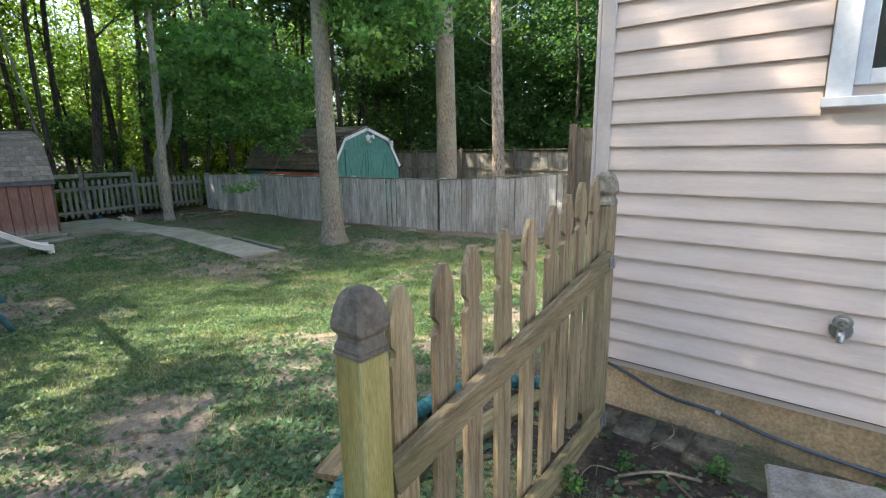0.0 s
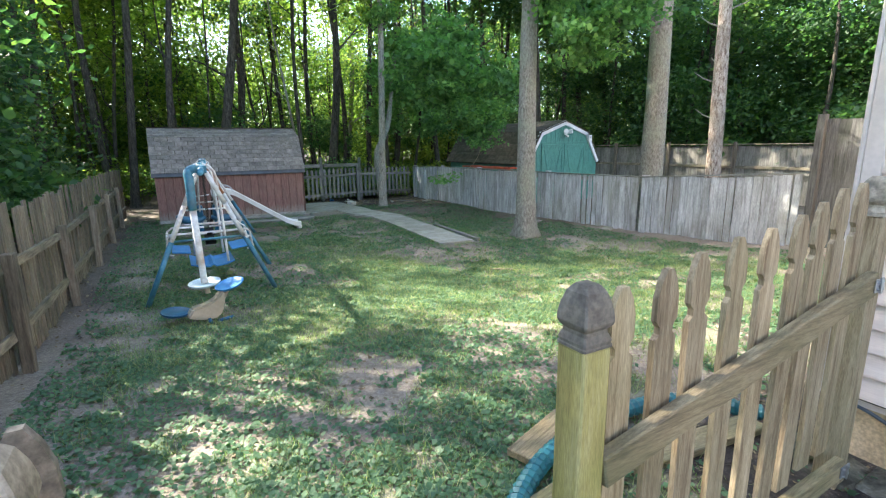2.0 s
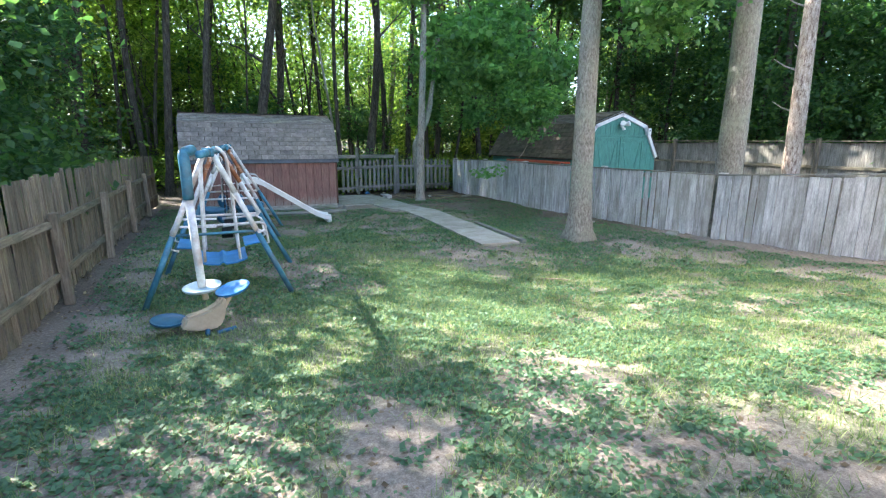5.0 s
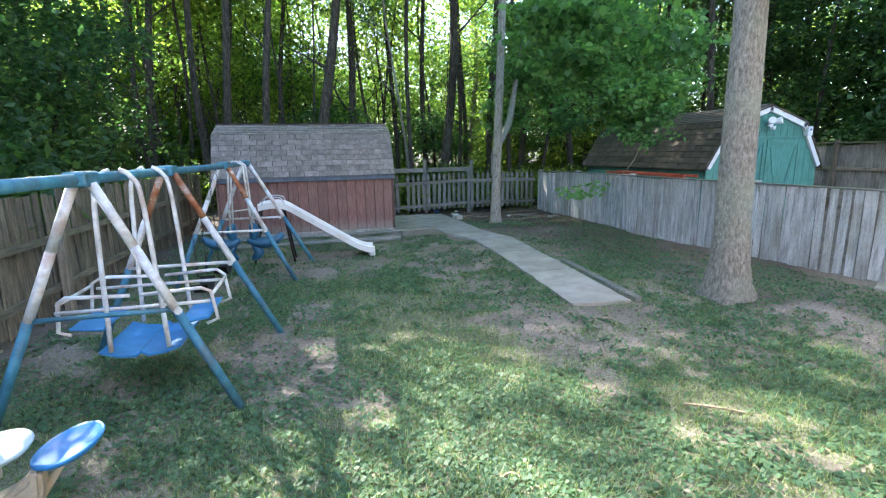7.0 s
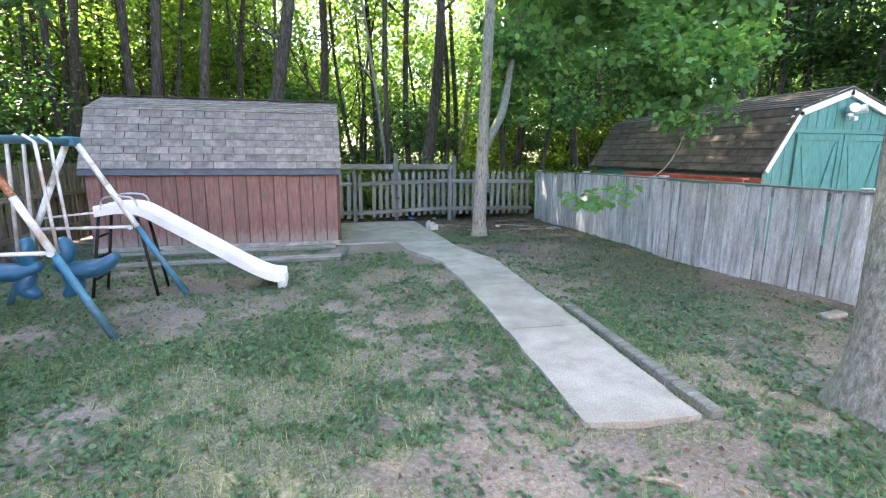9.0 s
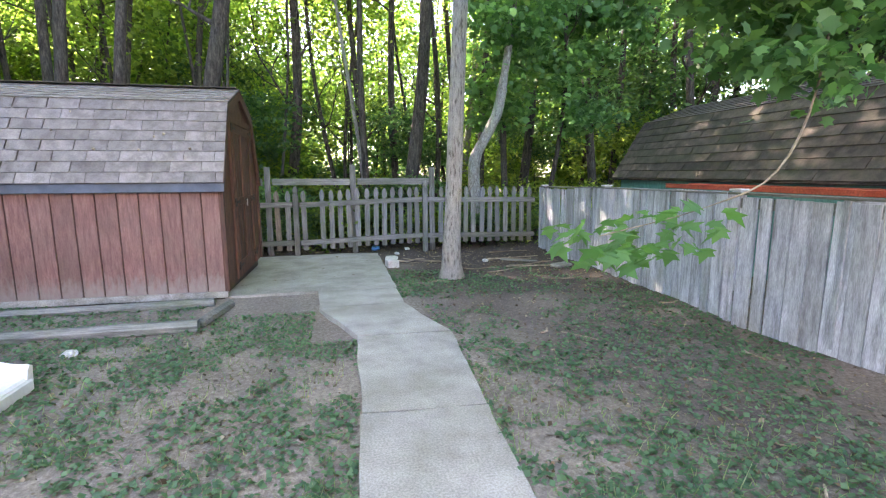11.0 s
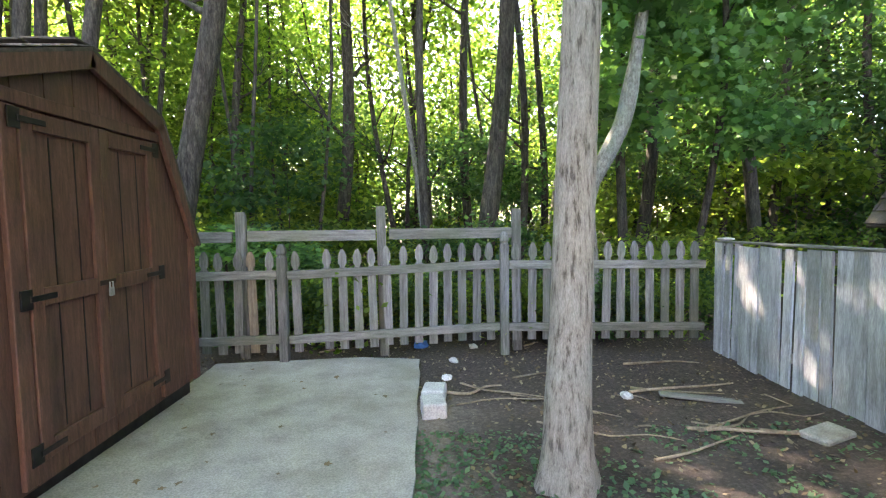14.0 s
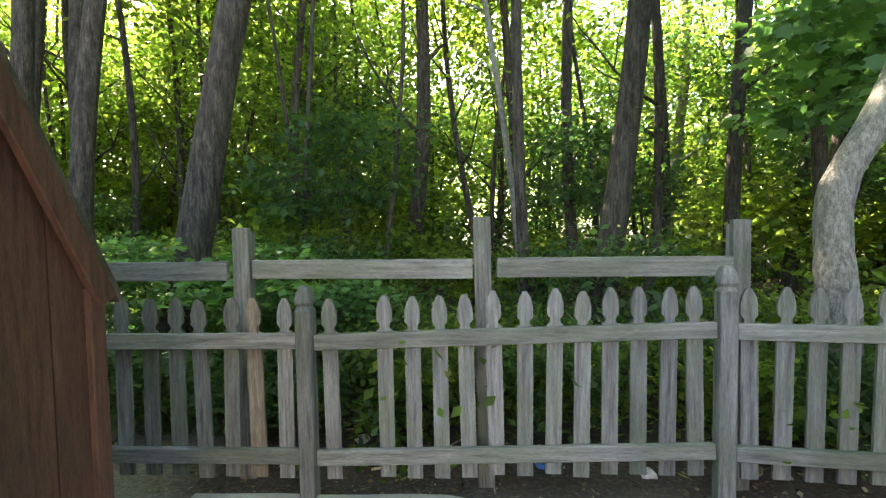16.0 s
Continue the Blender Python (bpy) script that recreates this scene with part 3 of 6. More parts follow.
# cable, ledge, flat stone
cable = tagged(new("cable", bm_mesh("cable", tube(sub([(HX + 0.015, 1.66, 0.61), (HX + 0.015, 1.5, 0.585), (HX + 0.015, 1.25, 0.50), (HX + 0.015, 0.98, 0.48), (HX + 0.015, 0.75, 0.435), (HX + 0.015, 0.4, 0.41), (HX + 0.015, -0.2, 0.40), (HX + 0.015, -1.5, 0.40)], 6), 0.009, 8), M_cable, True)),
               "dark grey cable stapled along the foundation", "cable")
clip = thing("cable_clamp", Matrix.Translation((HX + 0.015, 0.98, 0.48)), "small steel clamp holding the cable", "clamp")
part("band", tube([(0, -0.012, 0), (0, 0.012, 0)], 0.013, 10), M_galvanised, clip)
ledge = thing("footing_ledge", Matrix.Translation((HX - 0.15, 1.0, 0.2)), "crumbling mossy concrete ledge at the foot of the house", "ledge")
for i in range(9):
    w = 0.26 + 0.06 * math.sin(i * 1.7)
    b = box(w, 0.19, 0.2, 0.012)
    for v in b.verts:
        p = v.co + Vector((i * 3.1, 0, 0))
        v.co += Vector((noise.noise(p * 6), noise.noise(p * 6 + Vector((3, 1, 2))) * 0.4, noise.noise(p * 7))) * 0.03
    part("chunk", b, M_ledge, ledge, m=pose(0.13 - w / 2, 0.68 - i * 0.175, 0.06 + random.uniform(-0.012, 0.012), 0, 0, random.uniform(-4, 4)))
stone = new("flat_stone", bm_mesh("flat_stone", box(0.42, 0.46, 0.06, 0.012), M_stone))
stone.matrix_basis = pose(2.2, 0.5, gz(2.2, 0.5) + 0.04, -3, 4, 8)
tagged(stone, "flat grey concrete paver lying by the house", "paver")


# ---------------------------------------------------------------- fences
def picket_outline(w, h, pointed=True):
    """Half-rounded gothic head over a notch."""
    a = w / 2
    right = [(a, 0), (a, h - 0.20), (a * 0.62, h - 0.185), (a * 0.62, h - 0.165), (a, h - 0.145), (a * 0.98, h - 0.08), (a * 0.7, h - 0.035), (a * 0.28, h)]
    return right + [(-u, z) for u, z in reversed(right)]


def post_cap(w, mat, parent, z0):
    """Turned-looking gothic head: neck, bead and faceted point."""
    b = bmesh.new()
    rings = [(0.5, 0), (0.5, 0.006), (0.475, 0.008), (0.475, 0.014), (0.49, 0.016), (0.46, 0.024), (0.41, 0.034), (0.40, 0.044), (0.50, 0.056), (0.525, 0.064), (0.515, 0.080), (0.46, 0.108), (0.36, 0.136), (0.25, 0.150), (0.2, 0.154)]
    prev = None
    for k, zz in rings:
        s = w * k
        ring = [b.verts.new((x * s, y * s, z0 + zz)) for x, y in ((1, 0.9), (0.9, 1), (-0.9, 1), (-1, 0.9), (-1, -0.9), (-0.9, -1), (0.9, -1), (1, -0.9))]
        if prev:
            for i in range(8):
                b.faces.new((prev[i], prev[(i + 1) % 8], ring[(i + 1) % 8], ring[i]))
        prev = ring
    b.faces.new(prev)
    bmesh.ops.recalc_face_normals(b, faces=b.faces)
    return part("post_cap", b, mat, parent)


# picket gate beside the house
P0, P1 = Vector((0.593, 1.485, 0)), Vector((2.182, 1.505, 0))
gate = thing("picket_gate", Matrix.Translation(P0), "unpainted pine picket gate with gothic heads and steel hinges", "gate")
NEAR_TOP, FAR_TOP, CAP = 1.522, 1.708, 0.154
g0, g1 = gz(P0.x, P0.y), gz(P1.x, P1.y)


def pole4(h, w=0.092):
    return box(w, w, h, 0.006, 0, 0, h / 2)


near_post = part("post", pole4(NEAR_TOP - CAP - g0 + 0.1), M_post_green, gate, "green-stained pine post with a gothic head", m=Matrix.Translation((0, 0, g0 - 0.1)))
post_cap(0.096, M_cap, near_post, NEAR_TOP - CAP - g0 + 0.1)
far_post = part("post", pole4(FAR_TOP - CAP - g1 + 0.1), M_fresh_wood, gate, m=Matrix.Translation((*(P1 - P0).xy, g1 - 0.1)))
post_cap(0.096, M_cap, far_post, FAR_TOP - CAP - g1 + 0.1)
part("side_board", box(0.09, 0.04, 1.40 - g1, 0.004, 0.092, 0.03, (1.40 - g1) / 2), M_fresh_wood, gate, m=Matrix.Translation((*(P1 - P0).xy, g1 - 0.05)))
L = (P1 - P0).length


def sloped_rail(za, zb, h):
    """A rail from the latch post, height za, to the hinge post, height zb."""
    ang = math.atan2(zb - za, L)
    return box((L - 0.1) / math.cos(ang), 0.04, h, 0.005, L / 2, -0.03, (za + zb) / 2, m=Matrix.Rotation(-ang, 4, "Y"))


RAILS = ((1.005, 1.305), (0.40, 0.47))
for za, zb in RAILS:
    part("rail", sloped_rail(za, zb, 0.096), M_fresh_rail, gate)
ph = 1.14
picket_mesh = bm_mesh("picket", prism(picket_outline(0.088, ph), 0.019), M_fresh_wood)
for x, top in ((0.743, 1.489), (0.908, 1.512), (1.068, 1.540), (1.248, 1.564), (1.422, 1.575), (1.592, 1.604), (1.728, 1.637), (1.878, 1.677), (2.02, 1.69)):
    part("picket", picket_mesh, None, gate, m=pose(x - P0.x, 0.012, top - ph, 0, random.uniform(-0.8, 0.8), 0))
for za, zb in RAILS:
    zr = za + (zb - za) * (L - 0.07) / L
    b = box(0.07, 0.006, 0.055, 0.002, L - 0.06, -0.055, zr)
    for dx in (-0.02, 0.02):
        for dz in (-0.015, 0.015):
            bmesh.ops.create_uvsphere(b, u_segments=6, v_segments=4, radius=0.006, matrix=Matrix.Translation((L - 0.06 + dx, -0.059, zr + dz)))
    tube([(L - 0.06, -0.062, zr - 0.03), (L - 0.06, -0.062, zr + 0.03)], 0.006, 8, b)
    part("hinge", b, M_galvanised, gate, "galvanised strap hinge")

# short fence on the other side of the gateway
side_fence = thing("picket_fence", Matrix.Translation((-0.50, 1.45, 0)), "weathered pine picket fence end beside the gateway", "fence")
gl = gz(-0.50, 1.45)
lp = part("post", pole4(1.475 - CAP - gl + 0.1), M_fresh_wood, side_fence, m=Matrix.Translation((0, 0, gl - 0.1)))
post_cap(0.096, M_cap, lp, 1.475 - CAP - gl + 0.1)
picket_old = bm_mesh("picket", prism(picket_outline(0.082, 1.06), 0.02), M_cap)
for px, py, top in ((0.025, 0.20, 1.405), (-0.095, 0.24, 1.43), (-0.225, 0.25, 1.42), (-0.36, 0.25, 1.42), (-0.50, 0.25, 1.42), (-0.64, 0.25, 1.42), (-0.78, 0.25, 1.42)):
    part("picket", picket_old, None, side_fence, m=pose(px, py, top - 1.06, 0, random.uniform(-2, 2), 0))
for zz in (0.62, 1.12):
    part("rail", box(0.95, 0.04, 0.09, 0.005, -0.44, 0.20, zz), M_grey_rail, side_fence)


def fence_frame(a, c):
    d = Vector((c[0] - a[0], c[1] - a[1], 0))
    return Matrix.Translation((a[0], a[1], 0)) @ Matrix.Rotation(math.atan2(d.y, d.x), 4, "Z"), d.length


def board_mesh(w, h, t, mat, dog=0.0, name="board"):
    a = w / 2
    out = [(-a, 0), (a, 0), (a, h - dog), (a - dog, h), (-a + dog, h), (-a, h - dog)] if dog else [(-a, 0), (a, 0), (a, h), (-a, h)]
    return bm_mesh(name, prism(out, t), mat)


# board fence along the left boundary: rails and posts face the yard
left_fence = thing("board_fence", Matrix.Translation((-1.48, 6, 0)), "weathered brown board fence with rails towards the yard", "fence")
LF = [(-1.42, -1.2), (-1.42, 17.4)]
lf_meshes = [board_mesh(w, 1.34, 0.018, M_brown_wood) for w in (0.13, 0.118, 0.10, 0.132)]
y = LF[0][1]
inv = Matrix.Translation((1.48, -6, 0))
while y < LF[1][1]:
    me = random.choice(lf_meshes)
    x = -1.52 + 0.06 * (y + 1.2) / 18.4
    part("board", me, None, left_fence, m=inv @ pose(x - 0.03, y, gz(x, y) + 0.04 + random.uniform(-0.035, 0.035), random.uniform(-0.8, 0.8), random.uniform(-1.2, 1.2), 90))
    y += 0.142 + random.uniform(0, 0.025)
y = 1.0
while y < 17:
    x = -1.52 + 0.06 * (y + 1.2) / 18.4
    part("post", box(0.09, 0.09, 1.05, 0.008, 0, 0, 0.5), M_brown_wood, left_fence, m=inv @ pose(x + 0.06, y, gz(x, y) - 0.02, 0, random.uniform(-1.5, 1.5), 0))
    for zz in (0.32, 0.88):
        z0, z1 = gz(x, y), gz(x, y + 2.3)
        part("rail", tube([(x + 0.0, y - 0.02, z0 + zz), (x + 0.0, y + 2.28, z1 + zz)], 0.05, 4), M_brown_rail, left_fence, m=inv)
    y += 2.3

# privacy fence between the yards
PF = [(8.03, 17.78), (7.72, 12.8), (8.1, 10.2), (8.38, 7.5), (8.5, 4.5)]
privacy = thing("privacy_fence", Matrix.Translation((8.02, 12, 0)), "grey weathered close-board privacy fence between the yards", "fence")
inv = Matrix.Translation((-8.02, -12, 0))
pf_meshes = [board_mesh(w, 1.16, 0.018, M_grey_wood) for w in (0.142, 0.142, 0.138, 0.10)]
for a, c in zip(PF, PF[1:]):
    m, L2 = fence_frame(a, c)
    s = 0.07
    while s < L2 - 0.02:
        me = random.choice(pf_meshes)
        p = m @ Vector((s, 0, 0))
        part("board", me, None, privacy, m=inv @ Matrix.Translation((0, 0, gz(p.x, p.y) + 0.02 + random.uniform(-0.012, 0.012))) @ m @ pose(s, 0.012 + random.uniform(0, 0.008), 0, random.uniform(-0.7, 0.7), random.uniform(-0.6, 0.6), 0))
        s += 0.147
    n = max(1, round(L2 / 2.4))
    for k in range(n):
        s0, s1 = L2 * k / n, L2 * (k + 1) / n
        p = m @ Vector((s0, 0, 0))
        q = m @ Vector((s1, 0, 0))
        z0, z1 = gz(p.x, p.y), gz(q.x, q.y)
        part("post", box(0.09, 0.09, 1.2, 0.005, 0, 0, 0.6), M_grey_wood, privacy, m=inv @ Matrix.Translation((0, 0, z0)) @ m @ Matrix.Translation((s0 + 0.05, 0.08, 0)))
        b = box(0.12, 0.12, 0.02, 0.006, s0 + 0.05, 0.08, 1.215)
        part("post_top", b, M_white_stone, privacy, m=inv @ Matrix.Translation((0, 0, z0)) @ m)
        for zz in (0.25, 1.1):
            part("rail", box(s1 - s0 - 0.01, 0.04, 0.088, 0.004, (s0 + s1) / 2, 0.045, (z0 + z1) / 2 + zz, m=Matrix.Rotation(-math.atan2(z1 - z0, s1 - s0), 4, "Y")), M_grey_rail, privacy, m=inv @ m)
        part("cap_board", box(s1 - s0 - 0.01, 0.12, 0.02, 0.003, (s0 + s1) / 2, 0.05, (z0 + z1) / 2 + 1.185, m=Matrix.Rotation(-math.atan2(z1 - z0, s1 - s0), 4, "Y")), M_grey_rail, privacy, m=inv @ m)

# picket fence and gate at the end of the yard
BF = [(1.3, 17.62), (3.505, 17.77), (5.81, 17.90), (8.0, 17.82)]
back_fence = thing("picket_fence", Matrix.Translation((4.6, 17.6, 0)), "old grey picket fence with a gate at the woods' edge", "fence")
inv = Matrix.Translation((-4.6, -17.6, 0))
bp_mesh = bm_mesh("picket", prism(picket_outline(0.088, 1.05), 0.019), M_picket_grey)
bp_pale = bm_mesh("picket", prism(picket_outline(0.088, 1.05), 0.019), M_brown_wood)
for i, (a, c) in enumerate(zip(BF, BF[1:])):
    m, L2 = fence_frame(a, c)
    za, zc = (0.0, 0.0) if i == 0 else ((-0.01, 0.06) if i == 1 else (0.05, 0.03))
    n = int((L2 - 0.16) / 0.149)
    for k in range(n):
        s = 0.14 + k * (L2 - 0.28) / (n - 1)
        if i == 1 and k == 1:
            continue
        zz = za + (zc - za) * s / L2
        me = bp_pale if (i == 0 and k == n - 2) else bp_mesh
        part("picket", me, None, back_fence, m=inv @ m @ pose(s, 0.03, zz + random.uniform(-0.012, 0.012), 0, random.uniform(-1.3, 1.3), 0))
    for zz in (0.14, 0.81):
        ang = math.atan2(zc - za, L2)
        part("rail", box(L2 - 0.10, 0.038, 0.088, 0.004, L2 / 2, 0.0, (za + zc) / 2 + zz, m=Matrix.Rotation(-ang, 4, "Y")), M_grey_rail, back_fence, m=inv @ m)
for (x, y), zt in zip(BF[1:3], (1.08, 1.17)):
    pp = part("post", pole4(zt + 0.02), M_picket_grey, back_fence, m=inv @ Matrix.Translation((x, y, -0.11)))
    post_cap(0.085, M_picket_grey, pp, zt + 0.0)
for x, y, zt in ((3.03, 17.96, 1.456), (4.51, 18.02, 1.5), (5.99, 18.12, 1.46)):
    part("tall_post", box(0.10, 0.045, zt + 0.15, 0.004, 0, 0, zt / 2 - 0.075), M_picket_grey, back_fence, m=inv @ pose(x, y, 0, 0, random.uniform(-0.6, 0.6), 6))
    part("tall_post", box(0.05, 0.09, zt + 0.1, 0.004, 0.0, 0.075, zt / 2 - 0.075), M_picket_grey, back_fence, m=inv @ pose(x, y, 0, 0, random.uniform(-0.6, 0.6), 6))
for (xa, ya), (xc, yc), zz in (((1.4, 17.8), (2.96, 17.94), 1.2), ((3.09, 17.96), (4.45, 18.01), 1.2), ((4.57, 18.01), (5.93, 18.1), 1.2)):
    m, L2 = fence_frame((xa, ya), (xc, yc))
    part("top_rail", box(L2 - 0.02, 0.04, 0.115, 0.004, L2 / 2, -0.005, zz), M_grey_rail, back_fence, m=inv @ m @ Matrix.Rotation(0.004, 4, "Y"))

# tall fence of the next yard
far_fence = thing("tall_board_fence", Matrix.Translation((16.0, 14.5, 0)), "tall weathered board fence closing the neighbouring yard", "fence")
ff_mesh = board_mesh(0.14, 1.75, 0.02, M_far_board)
for k in range(150):
    part("board", ff_mesh, None, far_fence, m=pose(0, -7 + k * 0.146, gz(16, 7.5 + k * 0.146) + random.uniform(-0.01, 0.01), 0, 0, 90))
for k in range(9):
    y = -7 + k * 2.44
    part("post", box(0.10, 0.10, 1.86, 0.006, -0.07, y, 0.93), M_brown_wood, far_fence)
    part("cap_board", box(0.16, 2.42, 0.03, 0.003, -0.03, y + 1.22, 1.78), M_brown_rail, far_fence)
    part("rail", box(0.04, 2.42, 0.09, 0.003, -0.035, y + 1.22, 1.05), M_brown_rail, far_fence)

tall = thing("tall_board_fence", Matrix.Translation((8.5, 4.4, 0)), "tall grey board panel, coloured as shaded, ending the privacy fence", "fence")
# these boards and the post are darkened to look shaded from the sun
tb_mesh = board_mesh(0.145, 1.95, 0.02, M_shaded_board)
part("post", box(0.11, 0.11, 2.15, 0.006, 0, 0.02, 1.07), M_shaded_board, tall, m=Matrix.Translation((0, 0, 0.1)))
for k in range(30):
    part("board", tb_mesh, None, tall, m=pose(0.03, -0.12 - k * 0.148, 0.22 + random.uniform(-0.01, 0.01), 0, 0, 90))
for zz in (0.6, 1.9):
    part("rail", box(0.04, 4.4, 0.09, 0.004, 0.065, -2.2, zz), M_grey_rail, tall)


# ---------------------------------------------------------------- sheds
def shingle_rows(parent, mat, x0, x1, ya, za, yb, zb, tab=0.305, expo=0.127, as_parts=True):
    """Tabs laid in courses up a slope from (ya, za) to (yb, zb), in the parent's local frame; x along the eave."""
    d = Vector((0, yb - ya, zb - za))
    run = d.length
    ang = math.atan2(zb - za, yb - ya)
    n = max(1, round(run / expo))
    step = run / n
    tabs = {}

    def tab_mesh(w):
        k = round(w, 2)
        if k not in tabs:
            a = w / 2 - 0.003
            b = bmesh.new()
            lo, hi = 0.0, step + 0.02
            vs = [b.verts.new(v) for v in ((-a, lo, 0.014), (a, lo, 0.014), (a, hi, 0.002), (-a, hi, 0.002), (-a, lo, 0.004), (a, lo, 0.004))]
            b.faces.new((vs[0], vs[1], vs[2], vs[3]))
            b.faces.new((vs[4], vs[5], vs[1], vs[0]))
            b.faces.new((vs[4], vs[0], vs[3]))
            b.faces.new((vs[5], vs[2], vs[1]))
            tabs[k] = bm_mesh("shingle", b, mat)
        return tabs[k]

    for r in range(n):
        base = Vector((0, ya, za)) + d * (r / n)
        x = x0 - (tab / 2 if r % 2 else 0) - random.uniform(0, 0.04)
        while x < x1 - 0.01:
            a, c = max(x, x0), min(x + tab, x1)
            if c - a > 0.03:
                m = Matrix.Translation((((a + c) / 2), base.y, base.z)) @ Matrix.Rotation(ang, 4, "X") @ Matrix.Rotation(random.uniform(-0.006, 0.006), 4, "Z")
                part("shingle", tab_mesh(c - a), None, parent, m=m)
            x += tab


def gambrel(w, wall, brk_in, brk_z, top):
    """Outline of a barn end from sill to ridge, (y, z)."""
    return [(0, 0), (w, 0), (w, wall), (w - brk_in, brk_z), (w / 2, top), (brk_in, brk_z), (0, wall)]


SX0, SX1, SY0, SY1, SZ = -0.60, 3.03, 14.6, 16.9, 0.06
SW = SY1 - SY0
shed = thing("garden_shed", Matrix.Translation((SX0, SY0, SZ)), "red-brown wooden barn shed with grey gambrel shingle roof", "shed")
SLEN = SX1 - SX0
WALL, BRK, BRKZ, TOP = 1.17, 0.45, 2.05, 2.30
part("core", prism(gambrel(SW - 0.06, WALL, BRK, BRKZ - 0.03, TOP - 0.05), SLEN - 0.06, "x"), M_shed_brown_unlit, shed, m=Matrix.Translation((SLEN / 2, 0.03, 0)))
# front boards
nb = 18
bw = SLEN / nb
for k in range(nb):
    part("siding_board", box(bw - 0.012, 0.02, WALL + 0.02, 0.003, 0, 0, WALL / 2 + 0.01), M_shed_red, shed, m=Matrix.Translation(((k + 0.5) * bw, 0.016, 0.0)))
part("skirt", box(SLEN + 0.01, 0.05, 0.07, 0.006, SLEN / 2, 0.01, -0.03), M_stone, shed, "weathered grey skirting board")
part("floor_frame", box(SLEN - 0.1, SW - 0.1, 0.2, 0, SLEN / 2, SW / 2, -0.09), M_dark_metal, shed)
# gable end boards, cut to the outline


def end_z(y):
    pts = [(0, WALL), (BRK, BRKZ), (SW / 2, TOP), (SW - BRK, BRKZ), (SW, WALL)]
    for (ya, za), (yb, zb) in zip(pts, pts[1:]):
        if ya <= y <= yb:
            return za + (zb - za) * (y - ya) / (yb - ya)
    return WALL


D0, D1, DZ0, DZ1 = 0.61, 1.74, 0.13, 1.87
ng = 11
for k in range(ng):
    ya, yb = SW * k / ng + 0.004, SW * (k + 1) / ng - 0.004
    part("siding_board", prism([(ya, 0.0), (yb, 0.0), (yb, end_z(yb)), ((ya + yb) / 2, end_z((ya + yb) / 2)), (ya, end_z(ya))], 0.02, "x"), M_shed_brown_unlit, shed, m=Matrix.Translation((SLEN - 0.016, 0, 0)))
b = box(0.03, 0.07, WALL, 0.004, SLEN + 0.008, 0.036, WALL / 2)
part("corner_board", b, M_shed_brown_unlit, shed)
part("corner_board", box(0.03, 0.07, WALL, 0.004, SLEN + 0.008, SW - 0.036, WALL / 2), M_shed_brown_unlit, shed)
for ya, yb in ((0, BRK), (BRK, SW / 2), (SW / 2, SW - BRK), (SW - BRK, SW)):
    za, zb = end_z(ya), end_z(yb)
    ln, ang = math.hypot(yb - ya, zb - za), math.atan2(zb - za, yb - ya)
    part("barge_board", box(0.035, ln + 0.03, 0.11, 0.004, SLEN + 0.03, (ya + yb) / 2, (za + zb) / 2 - 0.035, m=Matrix.Rotation(ang, 4, "X")), M_shed_brown_unlit, shed)
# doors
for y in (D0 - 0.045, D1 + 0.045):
    part("door_jamb", box(0.03, 0.09, DZ1 - 0.02, 0.004, SLEN + 0.012, y, DZ1 / 2 + 0.02), M_shed_brown_unlit, shed)
part("door_head", box(0.03, D1 - D0 + 0.2, 0.07, 0.004, SLEN + 0.012, (D0 + D1) / 2, DZ1 + 0.05), M_shed_brown_unlit, shed)
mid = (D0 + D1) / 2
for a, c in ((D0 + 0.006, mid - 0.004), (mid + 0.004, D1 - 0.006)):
    door = part("door", box(0.016, c - a, DZ1 - DZ0, 0.002, SLEN + 0.004, (a + c) / 2, (DZ0 + DZ1) / 2), M_shed_brown_unlit, shed)
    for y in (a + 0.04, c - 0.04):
        part("stile", box(0.022, 0.08, DZ1 - DZ0, 0.003, SLEN + 0.024, y, (DZ0 + DZ1) / 2), M_shed_brown_unlit, door)
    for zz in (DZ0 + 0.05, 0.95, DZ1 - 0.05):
        part("crosspiece", box(0.022, c - a - 0.162, 0.09, 0.003, SLEN + 0.024, (a + c) / 2, zz), M_shed_brown_unlit, door)
    for kk in (0.36, 0.68):
        part("plank_joint", box(0.003, 0.008, DZ1 - DZ0 - 0.22, 0, SLEN + 0.0135, a + (c - a) * kk, (DZ0 + DZ1) / 2), M_dark_metal, door)
    hy, sgn = (a, 1) if a < mid - 0.2 else (c, -1)
    for zz in (DZ0 + 0.05, 0.95, DZ1 - 0.05):
        bh = box(0.01, 0.07, 0.10, 0.002, SLEN + 0.035, hy - sgn * 0.03, zz)
        box(0.008, 0.17, 0.03, 0.002, SLEN + 0.041, hy + sgn * 0.07, zz, bh)
        part("hinge", bh, M_dark_metal, door, "black iron strap hinge")
lockb = box(0.012, 0.04, 0.05, 0.003, SLEN + 0.05, mid + 0.01, 0.90)
tube([(SLEN + 0.05, mid - 0.004, 0.92), (SLEN + 0.05, mid - 0.004, 0.96), (SLEN + 0.05, mid + 0.024, 0.96), (SLEN + 0.05, mid + 0.024, 0.92)], 0.004, 6, lockb)
part("padlock", lockb, M_galvanised, shed, "small steel padlock")
part("hasp", box(0.008, 0.14, 0.03, 0.002, SLEN + 0.039, mid, 0.96), M_dark_metal, shed)
